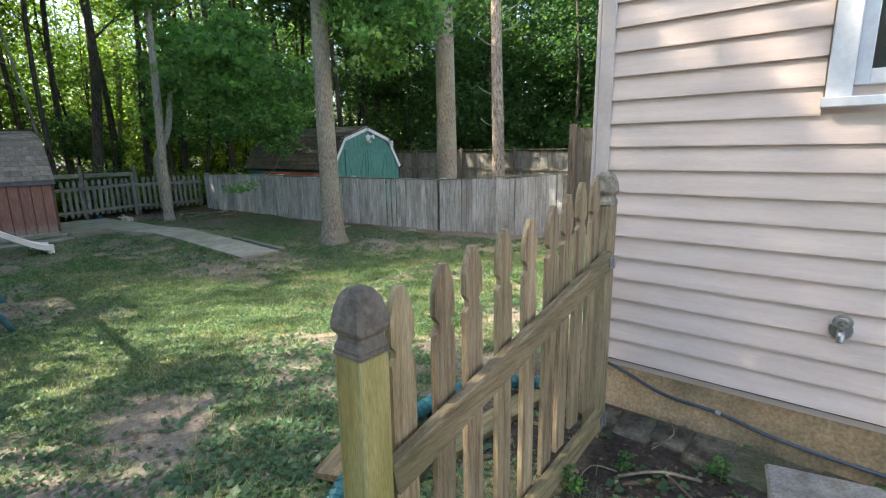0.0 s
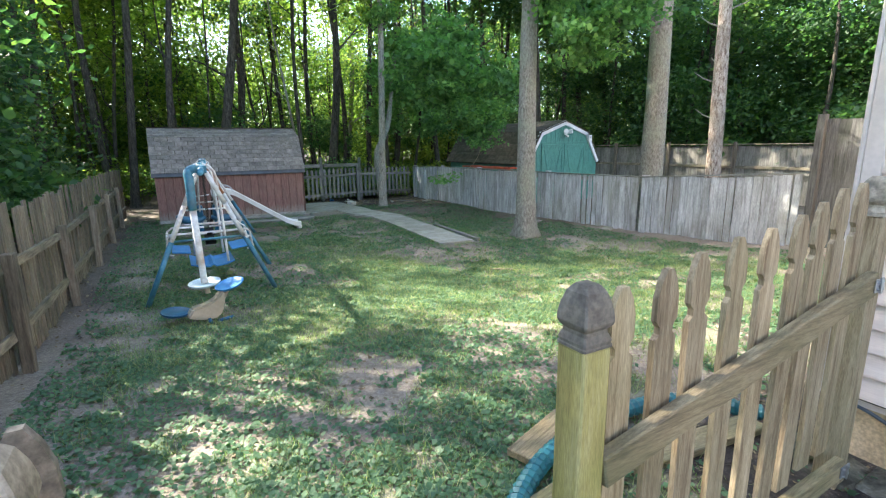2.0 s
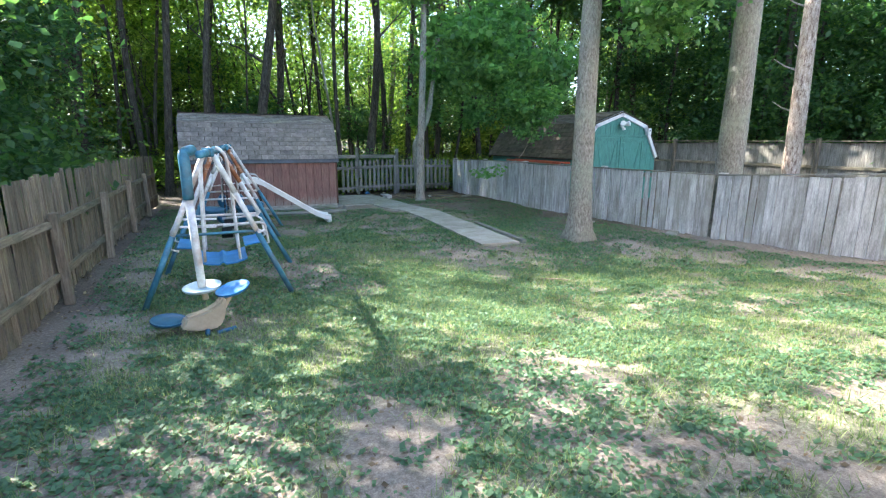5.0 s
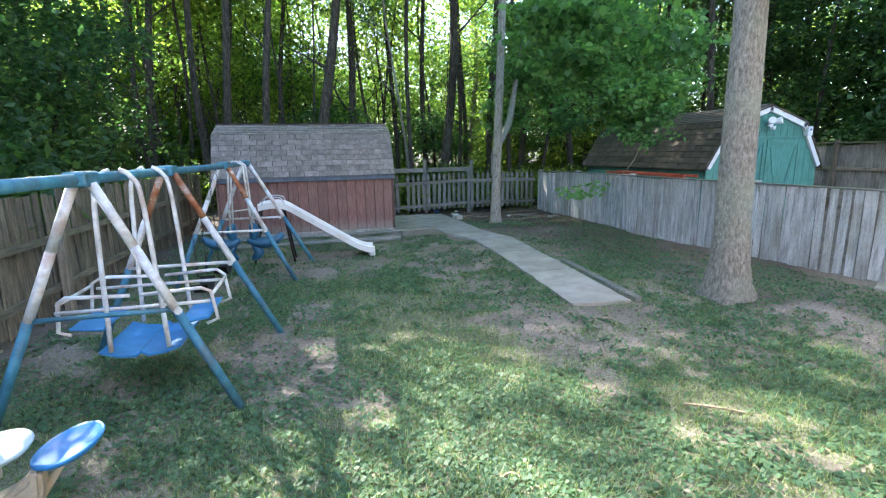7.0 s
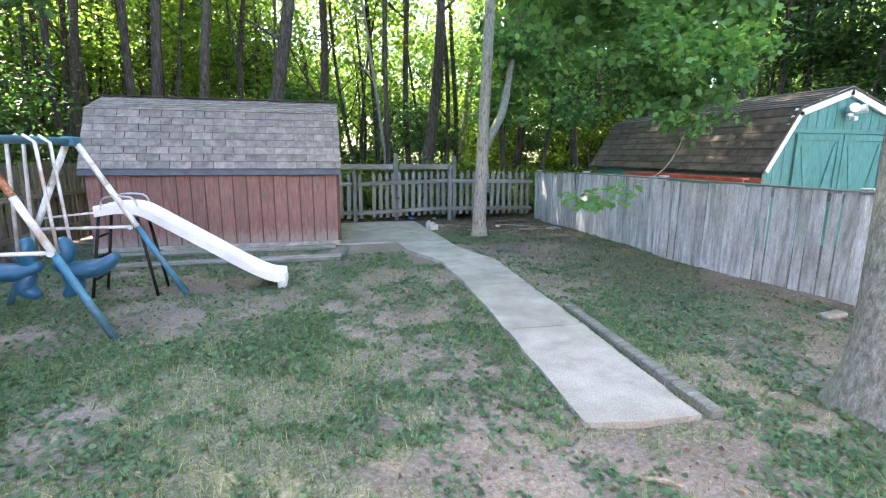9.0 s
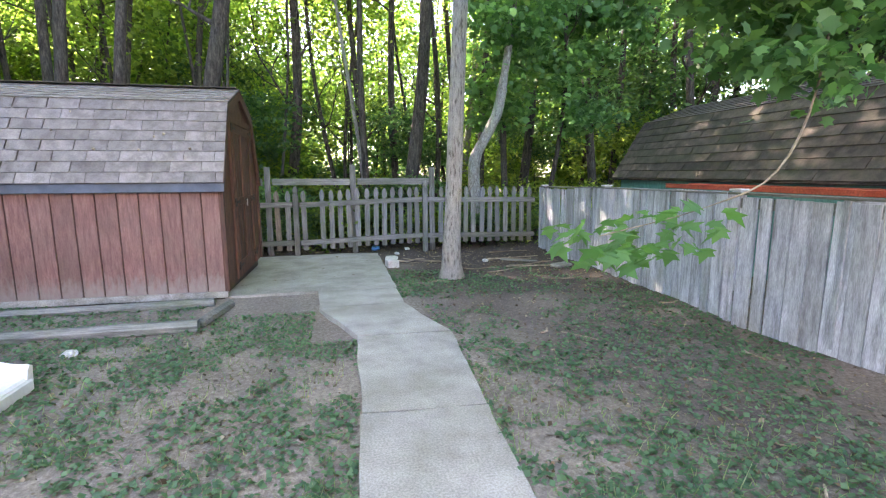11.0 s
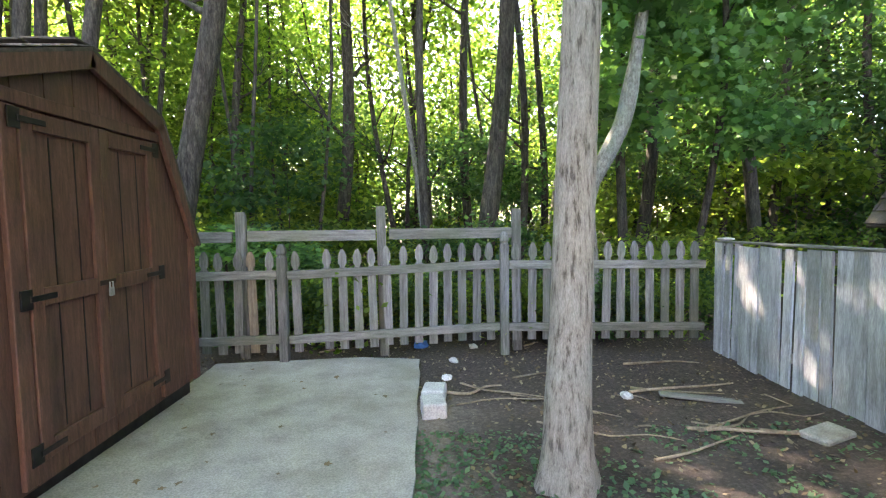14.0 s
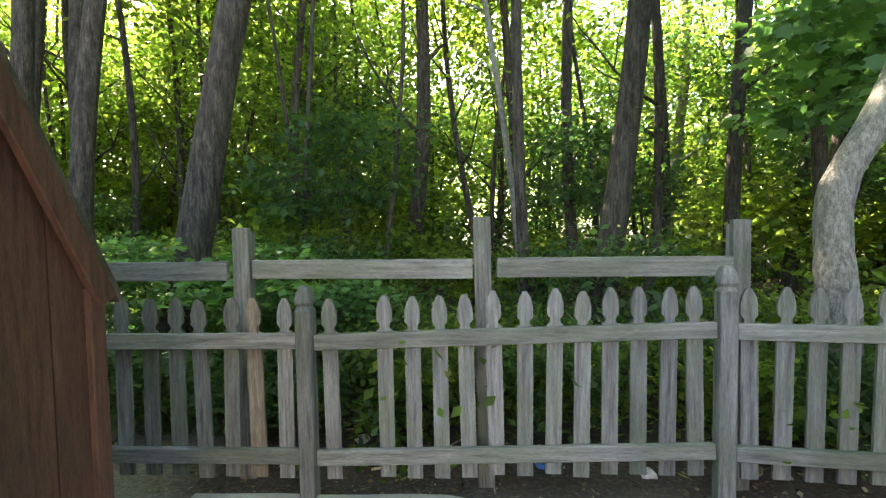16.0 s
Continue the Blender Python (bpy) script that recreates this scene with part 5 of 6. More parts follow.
# ---------------------------------------------------------------- trees
def leaf_cloud(name, mat, n, size, spread, seed, clumps=26, flat=0.75, droop=0.3, lobed=False):
    """Leaves in uneven clumps inside an ellipsoid of half-axes spread."""
    r = np.random.default_rng(seed)
    c = r.normal(size=(clumps, 3))
    c /= np.linalg.norm(c, axis=1)[:, None]
    c *= (r.random((clumps, 1)) ** 0.45)
    cs = np.array(spread)
    per = r.dirichlet(np.ones(clumps) * 2.5)
    which = r.choice(clumps, n, p=per)
    loc = c[which] * cs + r.normal(size=(n, 3)) * cs * np.array([0.20, 0.20, 0.13]) * (0.6 + r.random((clumps, 1))[which])
    az = r.random(n) * 2 * np.pi
    tilt = r.normal(0, 0.55, n) - droop
    s = size * (0.6 + 0.8 * r.random(n))
    fx, fy, fz = np.cos(az) * np.cos(tilt), np.sin(az) * np.cos(tilt), np.sin(tilt)
    fwd = np.stack([fx, fy, fz], 1)
    roll = r.normal(0, 0.6, n)
    hz = np.stack([-np.sin(az), np.cos(az), np.zeros(n)], 1)
    nrm = np.cross(fwd, hz)
    side = hz * np.cos(roll)[:, None] + nrm * np.sin(roll)[:, None]
    nrm = np.cross(side, fwd)
    if lobed:
        shape = [(0, 0, 0), (0.18, -0.42, 0.05), (0.42, -0.30, 0), (0.62, -0.50, 0.04), (0.68, -0.18, 0), (1.0, 0, -0.06), (0.68, 0.18, 0), (0.62, 0.50, 0.04), (0.42, 0.30, 0), (0.18, 0.42, 0.05)]
        faces1 = [(0, 1, 2, 8, 9), (2, 3, 4, 6, 7, 8), (4, 5, 6)]
    else:
        shape = [(0, 0, 0), (0.45, -0.34, 0.06), (1.0, 0, -0.05), (0.45, 0.34, 0.06)]
        faces1 = [(0, 1, 2, 3)]
    k = len(shape)
    V = np.stack([loc + s[:, None] * (fwd * a + side * b_ * 0.95 + nrm * c_) for a, b_, c_ in shape], 1).reshape(-1, 3)
    me = bpy.data.meshes.new(name)
    base = np.arange(n) * k
    allf = [base[:, None] + np.array(f)[None, :] for f in faces1]
    flat_loops = np.concatenate([a.ravel() for a in allf])
    tot = np.concatenate([np.full(n, len(f)) for f in faces1])
    st = np.concatenate([[0], np.cumsum(tot)[:-1]])
    me.vertices.add(len(V))
    me.vertices.foreach_set("co", V.astype(np.float32).ravel())
    me.loops.add(len(flat_loops))
    me.loops.foreach_set("vertex_index", flat_loops.astype(np.int32))
    me.polygons.add(len(tot))
    me.polygons.foreach_set("loop_start", st.astype(np.int32))
    me.materials.append(mat)
    me.update(calc_edges=True)
    me.validate()
    return me


def trunk_bm(h, r0, r1, lean=(0, 0), wob=0.06, sides=12, flare=1.35, seed=0):
    rr = random.Random(seed)
    n = max(6, int(h / 0.5))
    pts, rad = [], []
    for k in range(n + 1):
        t = k / n
        pts.append((lean[0] * t + wob * math.sin(t * 5 + seed), lean[1] * t + wob * math.cos(t * 4.3 + seed), -0.15 + (h + 0.15) * t))
        rad.append(r0 + (r1 - r0) * t)
    extra = [(0, -0.15, flare), (1, 0.02, 1 + (flare - 1) * 0.8), (2, 0.18, 1 + (flare - 1) * 0.35), (3, 0.45, 1.05)]
    head = [((pts[0][0], pts[0][1], zz), r0 * f) for _, zz, f in extra]
    pts = [p for p, _ in head] + [p for p in pts if p[2] > 0.6]
    rad = [q for _, q in head] + rad[-(len(pts) - 4):]
    b = tube(pts, rad, sides)
    for v in b.verts:
        a = math.atan2(v.co.y - pts[0][1], v.co.x - pts[0][0])
        root = max(0.0, 1 - max(v.co.z, 0) / 0.45)
        f = 0.05 * noise.noise(Vector((a * 1.2, v.co.z * 0.8, seed))) + 0.32 * root * root * max(0.0, math.cos(a * 4 + seed))
        c = Vector((pts[0][0] + lean[0] * max(v.co.z, 0) / h, pts[0][1] + lean[1] * max(v.co.z, 0) / h, v.co.z))
        v.co += (v.co - c) * f
    return b, pts, rad


def limb(b, a, direction, length, r, rr, depth=2):
    d = Vector(direction).normalized()
    pts, p = [Vector(a)], Vector(a)
    n = 5
    for k in range(n):
        d = (d + Vector((rr.uniform(-0.25, 0.25), rr.uniform(-0.25, 0.25), rr.uniform(-0.05, 0.22)))).normalized()
        p = p + d * length / n
        pts.append(p)
    tube(pts, [r * (1 - 0.16 * k) for k in range(n + 1)], 6, b)
    if depth > 1:
        for k in (2, 3, 4):
            limb(b, pts[k], d + Vector((rr.uniform(-1, 1), rr.uniform(-1, 1), rr.uniform(-0.2, 0.6))), length * 0.5, r * 0.45, rr, depth - 1)


CLOUDS = {}
for kk in range(4):
    CLOUDS["wood", kk] = leaf_cloud("crown", M_leaf, 1700, 0.20, (2.6, 2.6, 2.0), 20 + kk, 40)
    CLOUDS["airy", kk] = leaf_cloud("crown", M_leaf, 620, 0.17, (2.9, 2.9, 2.0), 30 + kk, 70)
    CLOUDS["cool", kk] = leaf_cloud("crown", M_leaf_cool, 2000, 0.17, (2.3, 2.3, 1.8), 40 + kk, 40)
for kk in range(3):
    CLOUDS["bush", kk] = leaf_cloud("foliage", M_leaf, 1900, 0.14, (1.4, 1.4, 0.9), 60 + kk, 30)
    CLOUDS["coolbush", kk] = leaf_cloud("foliage", M_leaf_cool, 2200, 0.13, (1.4, 1.4, 0.9), 70 + kk, 30)
    CLOUDS["maple", kk] = leaf_cloud("crown", M_leaf_maple, 1300, 0.15, (1.15, 1.15, 0.8), 80 + kk, 24, droop=0.7, lobed=True)


# places that the morning sun reaches: no crown hangs across its way there
SUNNY = ((0.1, 3.3), (-0.5, 3.2), (0.9, 3.0), (1.6, 6.3), (3.7, 6.2), (2.2, 4.8), (2.2, 6.1), (6.6, 15.0), (6.7, 13.8))


def in_the_sun(x, y, z, s):
    for gx, gy in SUNNY:
        v = Vector((x - gx, y - gy, z - 0.1))
        if (v - SUN_DIR * v.dot(SUN_DIR)).length < (1.55 if gy < 4 else 1.25) * s:
            return True
    return False


def tree(x, y, h, r, bark, crowns, label, lean=(0, 0), seed=0, limbs=5, sides=12, flare=1.35, name="tree"):
    """Trunk with limbs, and crown masses given as (kind, dx, dy, z, scale)."""
    rr = random.Random(seed)
    t = thing(name, Matrix.Translation((x, y, gz(x, y))), label, "tree")
    wild = seed >= 100
    b, pts, rad = trunk_bm(h, r, r * 0.45, lean, 0.26 if wild else 0.05 + r * 0.1, sides, flare, seed)
    part("trunk", b, bark, t, shade=True)
    for k in range(limbs):
        f = rr.uniform(0.2, 0.9) if wild else rr.uniform(0.42, 0.95)
        i = min(len(pts) - 1, int(f * len(pts)))
        a = rr.uniform(0, 6.28)
        b = bmesh.new()
        limb(b, pts[i], (math.cos(a), math.sin(a), rr.uniform(0.2, 0.8)), rr.uniform(1.2, 2.6), rad[i] * 0.42, rr)
        part("limb", b, bark, t, shade=True)
    for kind, dx, dy, zz, s in crowns:
        if wild and zz > 2 and in_the_sun(x + dx, y + dy, zz, s):
            continue
        part("crown", CLOUDS[kind, rr.randrange(3)], None, t, m=pose(dx, dy, zz, 0, 0, rr.uniform(0, 360)) @ Matrix.Diagonal((s, s, s * rr.uniform(0.8, 1.1), 1)))
    return t


def high_crown(rr, h, kind, n, spread, low):
    return [(kind, rr.uniform(-spread, spread), rr.uniform(-spread, spread), rr.uniform(low, h), rr.uniform(0.7, 1.15)) for _ in range(n)]


# the trees that stand in and beside the yard
# its wood crown at (-3.5, 2.6) is added to shade the tall panel
tree(6.03, 8.47, 11, 0.2, M_bark, [("maple", 0.7, -0.9, 3.9, 0.7), ("maple", 1.3, -1.3, 4.4, 0.7), ("maple", 0.3, -0.4, 4.8, 0.7),
     ("maple", -0.2, 3.3, 3.9, 0.9), ("maple", 0.3, 2.9, 2.7, 0.55), ("maple", 0.9, 3.1, 2.3, 0.6), ("maple", 1.4, 3.3, 2.9, 0.75), ("maple", 0.2, 3.6, 3.4, 0.8), ("maple", 1.7, 3.9, 3.6, 0.9), ("maple", 0.6, 4.3, 4.6, 1.0),
     ("wood", 0, 0, 9.5, 0.9), ("wood", 1.5, 2, 9, 0.8), ("wood", -3.5, 2.6, 8.8, 0.6), ("wood", -1.2, 3.4, 9.2, 0.9), ("wood", 1.6, 4.4, 8.4, 0.9)],
     "grey-barked maple trunk with roots flaring in bare soil", (0.68, 0.5), 3, 4, 20, 1.4)
# the high wood crowns are unseen, added to block sky light over the slab
tree(5.79, 15.3, 10, 0.118, M_bark_pale, [("maple", 0.1, 0.0, 5.9, 0.55), ("cool", 0.6, 0.8, 8.5, 0.7), ("wood", -0.3, 0.4, 9.3, 1.1), ("wood", -2.6, 1.2, 8.6, 1.0), ("wood", 1.9, 1.6, 8.8, 1.0), ("wood", -2.0, -1.6, 9.4, 0.9), ("wood", 0.3, 2.6, 8.0, 1.0)],
     "slim pale-barked tree beside the concrete path", (0.15, 0.3), 5, 3, 16, 1.5)
tree(8.84, 7.72, 13, 0.25, M_bark, [("cool", 0, 1, 11, 1.0), ("wood", 1, -1, 12, 1.0)], "tall straight grey-brown trunk behind the privacy fence", (0.0, 0.0), 8, 3, 14, 1.25)
birch = tree(15.4, 10.35, 14, 0.245, M_bark_pink, [("wood", 0, 1, 13, 1.0)], "tall pale pinkish pine trunk with dead stubs", (0.0, 0.1), 9, 2, 14, 1.2)
rs = random.Random(4)
for k in range(9):
    a, zz = rs.uniform(0, 6.28), 2.6 + k * 0.55
    part("dead_stub", tube([(0.1 * math.cos(a), 0.1 * math.sin(a), zz), (0.5 * math.cos(a), 0.5 * math.sin(a), zz + 0.15), (0.8 * math.cos(a), 0.8 * math.sin(a), zz + 0.35)], [0.03, 0.02, 0.008], 6), M_bark_pale, birch)
# trunks just behind the picket fence
for k, (x, y, r, lean, bark, label) in enumerate((
        (0.2, 20.1, 0.13, (0.2, 0.2), M_bark_dark, "straight dark trunk behind the picket fence"),
        (1.6, 19.6, 0.19, (0.9, 0.4), M_bark_dark, "thick furrowed leaning trunk behind the shed"),
        (6.15, 21.9, 0.20, (0.35, 0.2), M_bark_dark, "tall dark trunk in the woods"),
        (6.9, 23.0, 0.09, (-0.2, 0.2), M_bark_dark, "slim dark trunk in the woods"),
        (4.72, 23.1, 0.06, (-0.5, 0.3), M_bark, "thin grey wavering sapling trunk"),
        (4.1, 26.5, 0.08, (-0.9, 0.2), M_bark_dark, "thin dark forked trunk in the woods"),
        (4.5, 27.0, 0.07, (1.0, 0.2), M_bark_dark, "thin dark forked trunk in the woods"),
        (1.7, 22.8, 0.045, (-0.5, 0.1), M_bark_dark, "thin dark sapling in the woods"),
        (2.7, 23.4, 0.045, (0.1, 0.1), M_bark_dark, "thin dark sapling in the woods"),
        (9.9, 23.7, 0.16, (0.3, 0.2), M_bark_dark, "dark trunk in the woods"),
        (8.2, 27.0, 0.12, (0.3, 0.2), M_bark_dark, "dark trunk deep in the woods"))):
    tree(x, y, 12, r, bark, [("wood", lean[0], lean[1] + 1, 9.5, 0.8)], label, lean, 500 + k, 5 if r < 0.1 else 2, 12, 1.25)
tree(9.5, 20.6, 8, 0.07, M_bark_dark, [("maple", -1.2, 0, 3.3, 1.1), ("maple", 0.2, 0.3, 4.2, 1.2), ("maple", -0.7, 0.5, 5.2, 1.2), ("maple", 1.2, 0.2, 5.4, 1.2), ("maple", 0.9, 0.0, 3.0, 0.9)], "broad-leaved maple sapling hanging over the picket fence", (0.2, 0.0), 540, 4, 9)
# bent trunk behind the picket fence
bent = thing("bent_tree", Matrix.Translation((7.1, 19.0, gz(7.1, 19.0))), "bent mossy grey trunk behind the picket fence", "tree")
part("trunk", tube(sub([(0.0, 0, -0.1), (0.0, 0, 0.7), (-0.03, 0.05, 1.3), (0.02, 0.1, 1.8), (0.35, 0.15, 2.4), (0.6, 0.2, 3.1), (0.95, 0.2, 5.6)], 5), [0.135] * 10 + [0.125] * 6 + [0.11] * 10 + [0.08] * 5, 12), M_bark, bent, shade=True)

part("crown", CLOUDS["maple", 0], None, bent, m=Matrix.Translation((0.9, 0.2, 4.6)))
part("crown", CLOUDS["maple", 2], None, bent, m=Matrix.Translation((1.5, 0.5, 5.8)))

# woods: trunks, crowns and understorey round the yard
def spread(seed, boxes, count, gap):
    """Random places in boxes (x0, x1, y0, y1, share), no two closer than gap."""
    rr = random.Random(seed)
    out = []
    for _ in range(count * 40):
        u, acc = rr.random(), 0
        for x0, x1, y0, y1, share in boxes:
            acc += share
            if u <= acc:
                break
        x, y = rr.uniform(x0, x1), rr.uniform(y0, y1)
        if all((x - a) ** 2 + (y - c) ** 2 > gap * gap for a, c in out):
            out.append((x, y))
        if len(out) >= count:
            break
    return out


rw = random.Random(11)
# inner belt: stems with thin crowns
for i, (x, y) in enumerate(spread(1, [(-9, 18, 25.5, 31, 0.35), (-12, -4.5, 1, 24, 0.3), (18.5, 26, 4, 24, 0.35)], 28, 2.4)):
    h = rw.uniform(9, 13)
    slim = rw.random() < 0.5
    r = rw.uniform(0.045, 0.085) if slim else rw.uniform(0.12, 0.22)
    side = x < -4 or x > 15
    kind = "cool" if side else rw.choice(["wood", "cool"])
    crowns = high_crown(rw, h, kind, 1, 1.6, 5.5) if not side else [(kind, rw.uniform(-1, 1), rw.uniform(-1, 1), zz, rw.uniform(0.75, 1.05)) for zz in (rw.uniform(2.2, 3.6), rw.uniform(4, 6), rw.uniform(6.5, 9))]
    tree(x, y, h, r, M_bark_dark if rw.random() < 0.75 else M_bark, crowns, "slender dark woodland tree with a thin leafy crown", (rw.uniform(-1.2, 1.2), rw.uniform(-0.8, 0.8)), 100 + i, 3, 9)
# tall canopy trees, added along the sun's path to dapple it
canopy = spread(5, [(-7, -0.5, 19.8, 23.5, 1)], 5, 1.8) + spread(8, [(4, 15, 21.5, 27, 1)], 9, 2.0) + spread(9, [(-7, -2, 25, 29, 1)], 3, 2.0)
for i, (x, y) in enumerate(canopy):
    crowns = [("wood", rw.uniform(-1.8, 1.8), rw.uniform(-1.8, 1.8), rw.uniform(11.0, 16.5), rw.uniform(0.85, 1.1)) for _ in range(3)]
    tree(x, y, 16, rw.uniform(0.09, 0.16), M_bark_dark, crowns, "tall woodland tree with a high crown added to dapple sun", (rw.uniform(-0.8, 0.8), rw.uniform(-0.8, 0.8)), 600 + i, 4, 9)
# high crowns added up-sun to keep the far half of the yard in shade
rc = random.Random(77)
for i, (x, y) in enumerate(spread(21, [(-11.5, -3.0, 18.8, 25.5, 1)], 8, 2.2) + spread(22, [(-5.5, 0.5, 24.5, 28.5, 1)], 4, 2.0)):
    low = 10.5 if y < 24.5 else 8.5
    crowns = [("wood", rc.uniform(-1.3, 1.3), rc.uniform(-1.3, 1.3), low + k * 1.6 + rc.uniform(-0.4, 0.4), rc.uniform(0.85, 1.1)) for k in range(3)]
    tree(x, y, low + 3, rc.uniform(0.08, 0.15), M_bark_dark, crowns, "tall tree with a dense high crown added for shade", (rc.uniform(-0.9, 0.9), rc.uniform(-0.6, 0.6)), 1300 + i, 4, 9)
# half-height trees that close the wood behind the sheds
for i, (x, y) in enumerate(spread(23, [(-11, 15, 25, 36, 1)], 24, 2.2)):
    crowns = [("airy", rc.uniform(-1.2, 1.2), rc.uniform(-1.2, 1.2), zz, rc.uniform(0.75, 1.0)) for zz in (rc.uniform(3.0, 4.5), rc.uniform(5.2, 7.0), rc.uniform(7.5, 9.5))]
    tree(x, y, 9.5, rc.uniform(0.04, 0.08), M_bark_dark, crowns, "half-grown woodland tree with sunlit yellow-green leaves", (rc.uniform(-1, 1), rc.uniform(-0.8, 0.8)), 1400 + i, 4, 7)
for i, (x, y) in enumerate(spread(26, [(11.5, 19, 23.5, 32, 1)], 9, 2.3)):
    crowns = [("cool", rc.uniform(-1.2, 1.2), rc.uniform(-1.2, 1.2), zz, rc.uniform(0.85, 1.1)) for zz in (rc.uniform(2.8, 4.0), rc.uniform(5.5, 7.0), rc.uniform(8.5, 10.5))]
    tree(x, y, 11, rc.uniform(0.09, 0.16), M_bark_dark, crowns, "dense cool green tree behind the neighbouring barn", (rc.uniform(-1, 1), rc.uniform(-0.8, 0.8)), 1500 + i, 3, 8)
# leafy screen along the side fence
for i, (x, y) in enumerate(spread(10, [(-10, -3.6, 2, 19, 1)], 24, 1.5)):
    crowns = [("cool", rw.uniform(-1, 1), rw.uniform(-1, 1), zz, rw.uniform(0.6, 0.85)) for zz in (rw.uniform(1.5, 2.4), rw.uniform(2.8, 4), rw.uniform(4.5, 6.0))]
    tree(x, y, 6.5, rw.uniform(0.05, 0.09), M_bark_dark, crowns, "bushy young tree leafing down over the side fence", (rw.uniform(-0.6, 0.6), rw.uniform(-0.6, 0.6)), 800 + i, 1, 7)
# outer belt: a wall of sunlit leaves
for i, (x, y) in enumerate(spread(2, [(-14, 26, 30, 42, 0.44), (-24, -12, 0, 34, 0.3), (25, 34, -2, 34, 0.26)], 84, 2.1)):
    h = rw.uniform(9, 14)
    crowns = [(rw.choice(["wood", "wood", "cool"]), rw.uniform(-1.5, 1.5), rw.uniform(-1.5, 1.5), zz, rw.uniform(0.9, 1.25)) for zz in (rw.uniform(1.6, 3), rw.uniform(3.5, 6), rw.uniform(6, 9), rw.uniform(9, 12.5))]
    if y > 30 and x < 18:    # the back of the wood is thin and lets the sky through
        crowns = [(c[0], *c[1:4], 0.88 * c[4]) for c in crowns[:rw.choice([3, 3, 4])]]
    tree(x, y, h, rw.uniform(0.05, 0.11), M_bark_dark, crowns, "woodland tree with leaves down to the ground", (rw.uniform(-1, 1), rw.uniform(-1, 1)), 300 + i, 1, 7)
# side woods: leaves from the ground up
for i, (x, y) in enumerate(spread(12, [(-32, -15, 2, 42, 1)], 30, 2.4)):
    crowns = [(rw.choice(["cool", "cool", "wood"]), rw.uniform(-1.5, 1.5), rw.uniform(-1.5, 1.5), zz, rw.uniform(1.1, 1.4)) for zz in (3, 7, 11)]
    tree(x, y, 11, 0.1, M_bark_dark, crowns, "woodland tree with a dense leafy crown", (rw.uniform(-1, 1), rw.uniform(-1, 1)), 900 + i, 0, 7)
# back woods beyond the shed, and trees added as shade for the neighbouring side
for i, (x, y) in enumerate(spread(13, [(-15, 2, 27, 40, 0.65), (18, 27, 1, 24, 0.35)], 44, 2.0)):
    crowns = [("cool", rw.uniform(-1.4, 1.4), rw.uniform(-1.4, 1.4), zz, rw.uniform(0.95, 1.25)) for zz in (2.6, 5.8, 9.2)]
    if x < 5:
        if rw.random() < 0.2:
            continue
        crowns = [("wood", *c[1:4], 0.9 * c[4]) for c in crowns]
    tree(x, y, 9.5, 0.08, M_bark_dark, crowns, "woodland tree with a dense cool green crown", (rw.uniform(-1, 1), rw.uniform(-1, 1)), 1000 + i, 0, 7)
# high crowns added up-sun so that the right-hand woods fall into shade
for i, (x, y) in enumerate(spread(14, [(15, 25, 18, 27, 1)], 10, 2.4)):
    crowns = [("cool", rw.uniform(-1.8, 1.8), rw.uniform(-1.8, 1.8), rw.uniform(9.0, 16.0), rw.uniform(1.1, 1.4)) for _ in range(3)]
    tree(x, y, 15, 0.14, M_bark_dark, crowns, "tall woodland tree added to shade the neighbouring yard", (rw.uniform(-0.8, 0.8), rw.uniform(-0.8, 0.8)), 1100 + i, 1, 8)
# shade trees across the side fence, added to keep sun off the house wall
for i, (x, y, zz) in enumerate(((-4.6, 9.2, 9.0), (-6.2, 10.8, 11.0), (-7.6, 12.8, 12.5))):
    crowns = [("cool", rw.uniform(-1.2, 1.2), rw.uniform(-1.2, 1.2), zz + k, 0.82) for k in (-1.5, 0.2, 1.8)]
    tree(x, y, zz + 2, 0.075, M_bark_dark, crowns, "tall leafy tree added beyond the side fence for shade", (0.3, 0.3), 950 + i, 2, 9)
# far belt
for i, (x, y) in enumerate(spread(6, [(-26, 44, 46, 60, 0.55), (-46, -32, -4, 50, 0.25), (42, 56, -6, 50, 0.2)], 46, 3.6)):
    crowns = [("wood" if y > 44 else "cool", rw.uniform(-2, 2), rw.uniform(-2, 2), zz, rw.uniform(1.5, 1.9)) for zz in (2.5, 6.5)]
    tree(x, y, 16, 0.2, M_bark_dark, crowns, "distant woodland tree seen between nearer stems", (0, 0), 700 + i, 0, 6)
# shrubs and saplings
ru = random.Random(12)
for n, (x, y) in enumerate(spread(3, [(-10, 20, 19.6, 31, 0.5), (-13, -2.9, 3, 26, 0.3), (18, 27, 0, 26, 0.2)], 120, 1.1)):
    s = ru.uniform(0.6, 1.3)
    zz = ru.choice([0.3, 0.4, 0.6, 1.2, 2.2])
    if y > 18 and y < 22.5:
        zz, s = min(zz, 0.4), min(s, 0.75)
    bush = thing("shrub", Matrix.Translation((x, y, gz(x, y))), "leafy green understorey shrub in the woods", "shrub")
    part("stem", tube([(0, 0, -0.1), (0.05, 0.02, zz * 0.6 + 0.2), (0.0, 0.1, zz + 0.5)], [0.02, 0.015, 0.006], 5), M_bark_dark, bush)
    kind = "coolbush" if x < -2 or x > 15 or n % 3 == 0 else "bush"
    part("foliage", CLOUDS[kind, n % 3], None, bush, m=pose(0, 0, zz + 0.3, 0, 0, ru.uniform(0, 360)) @ Matrix.Diagonal((s, s, s, 1)))
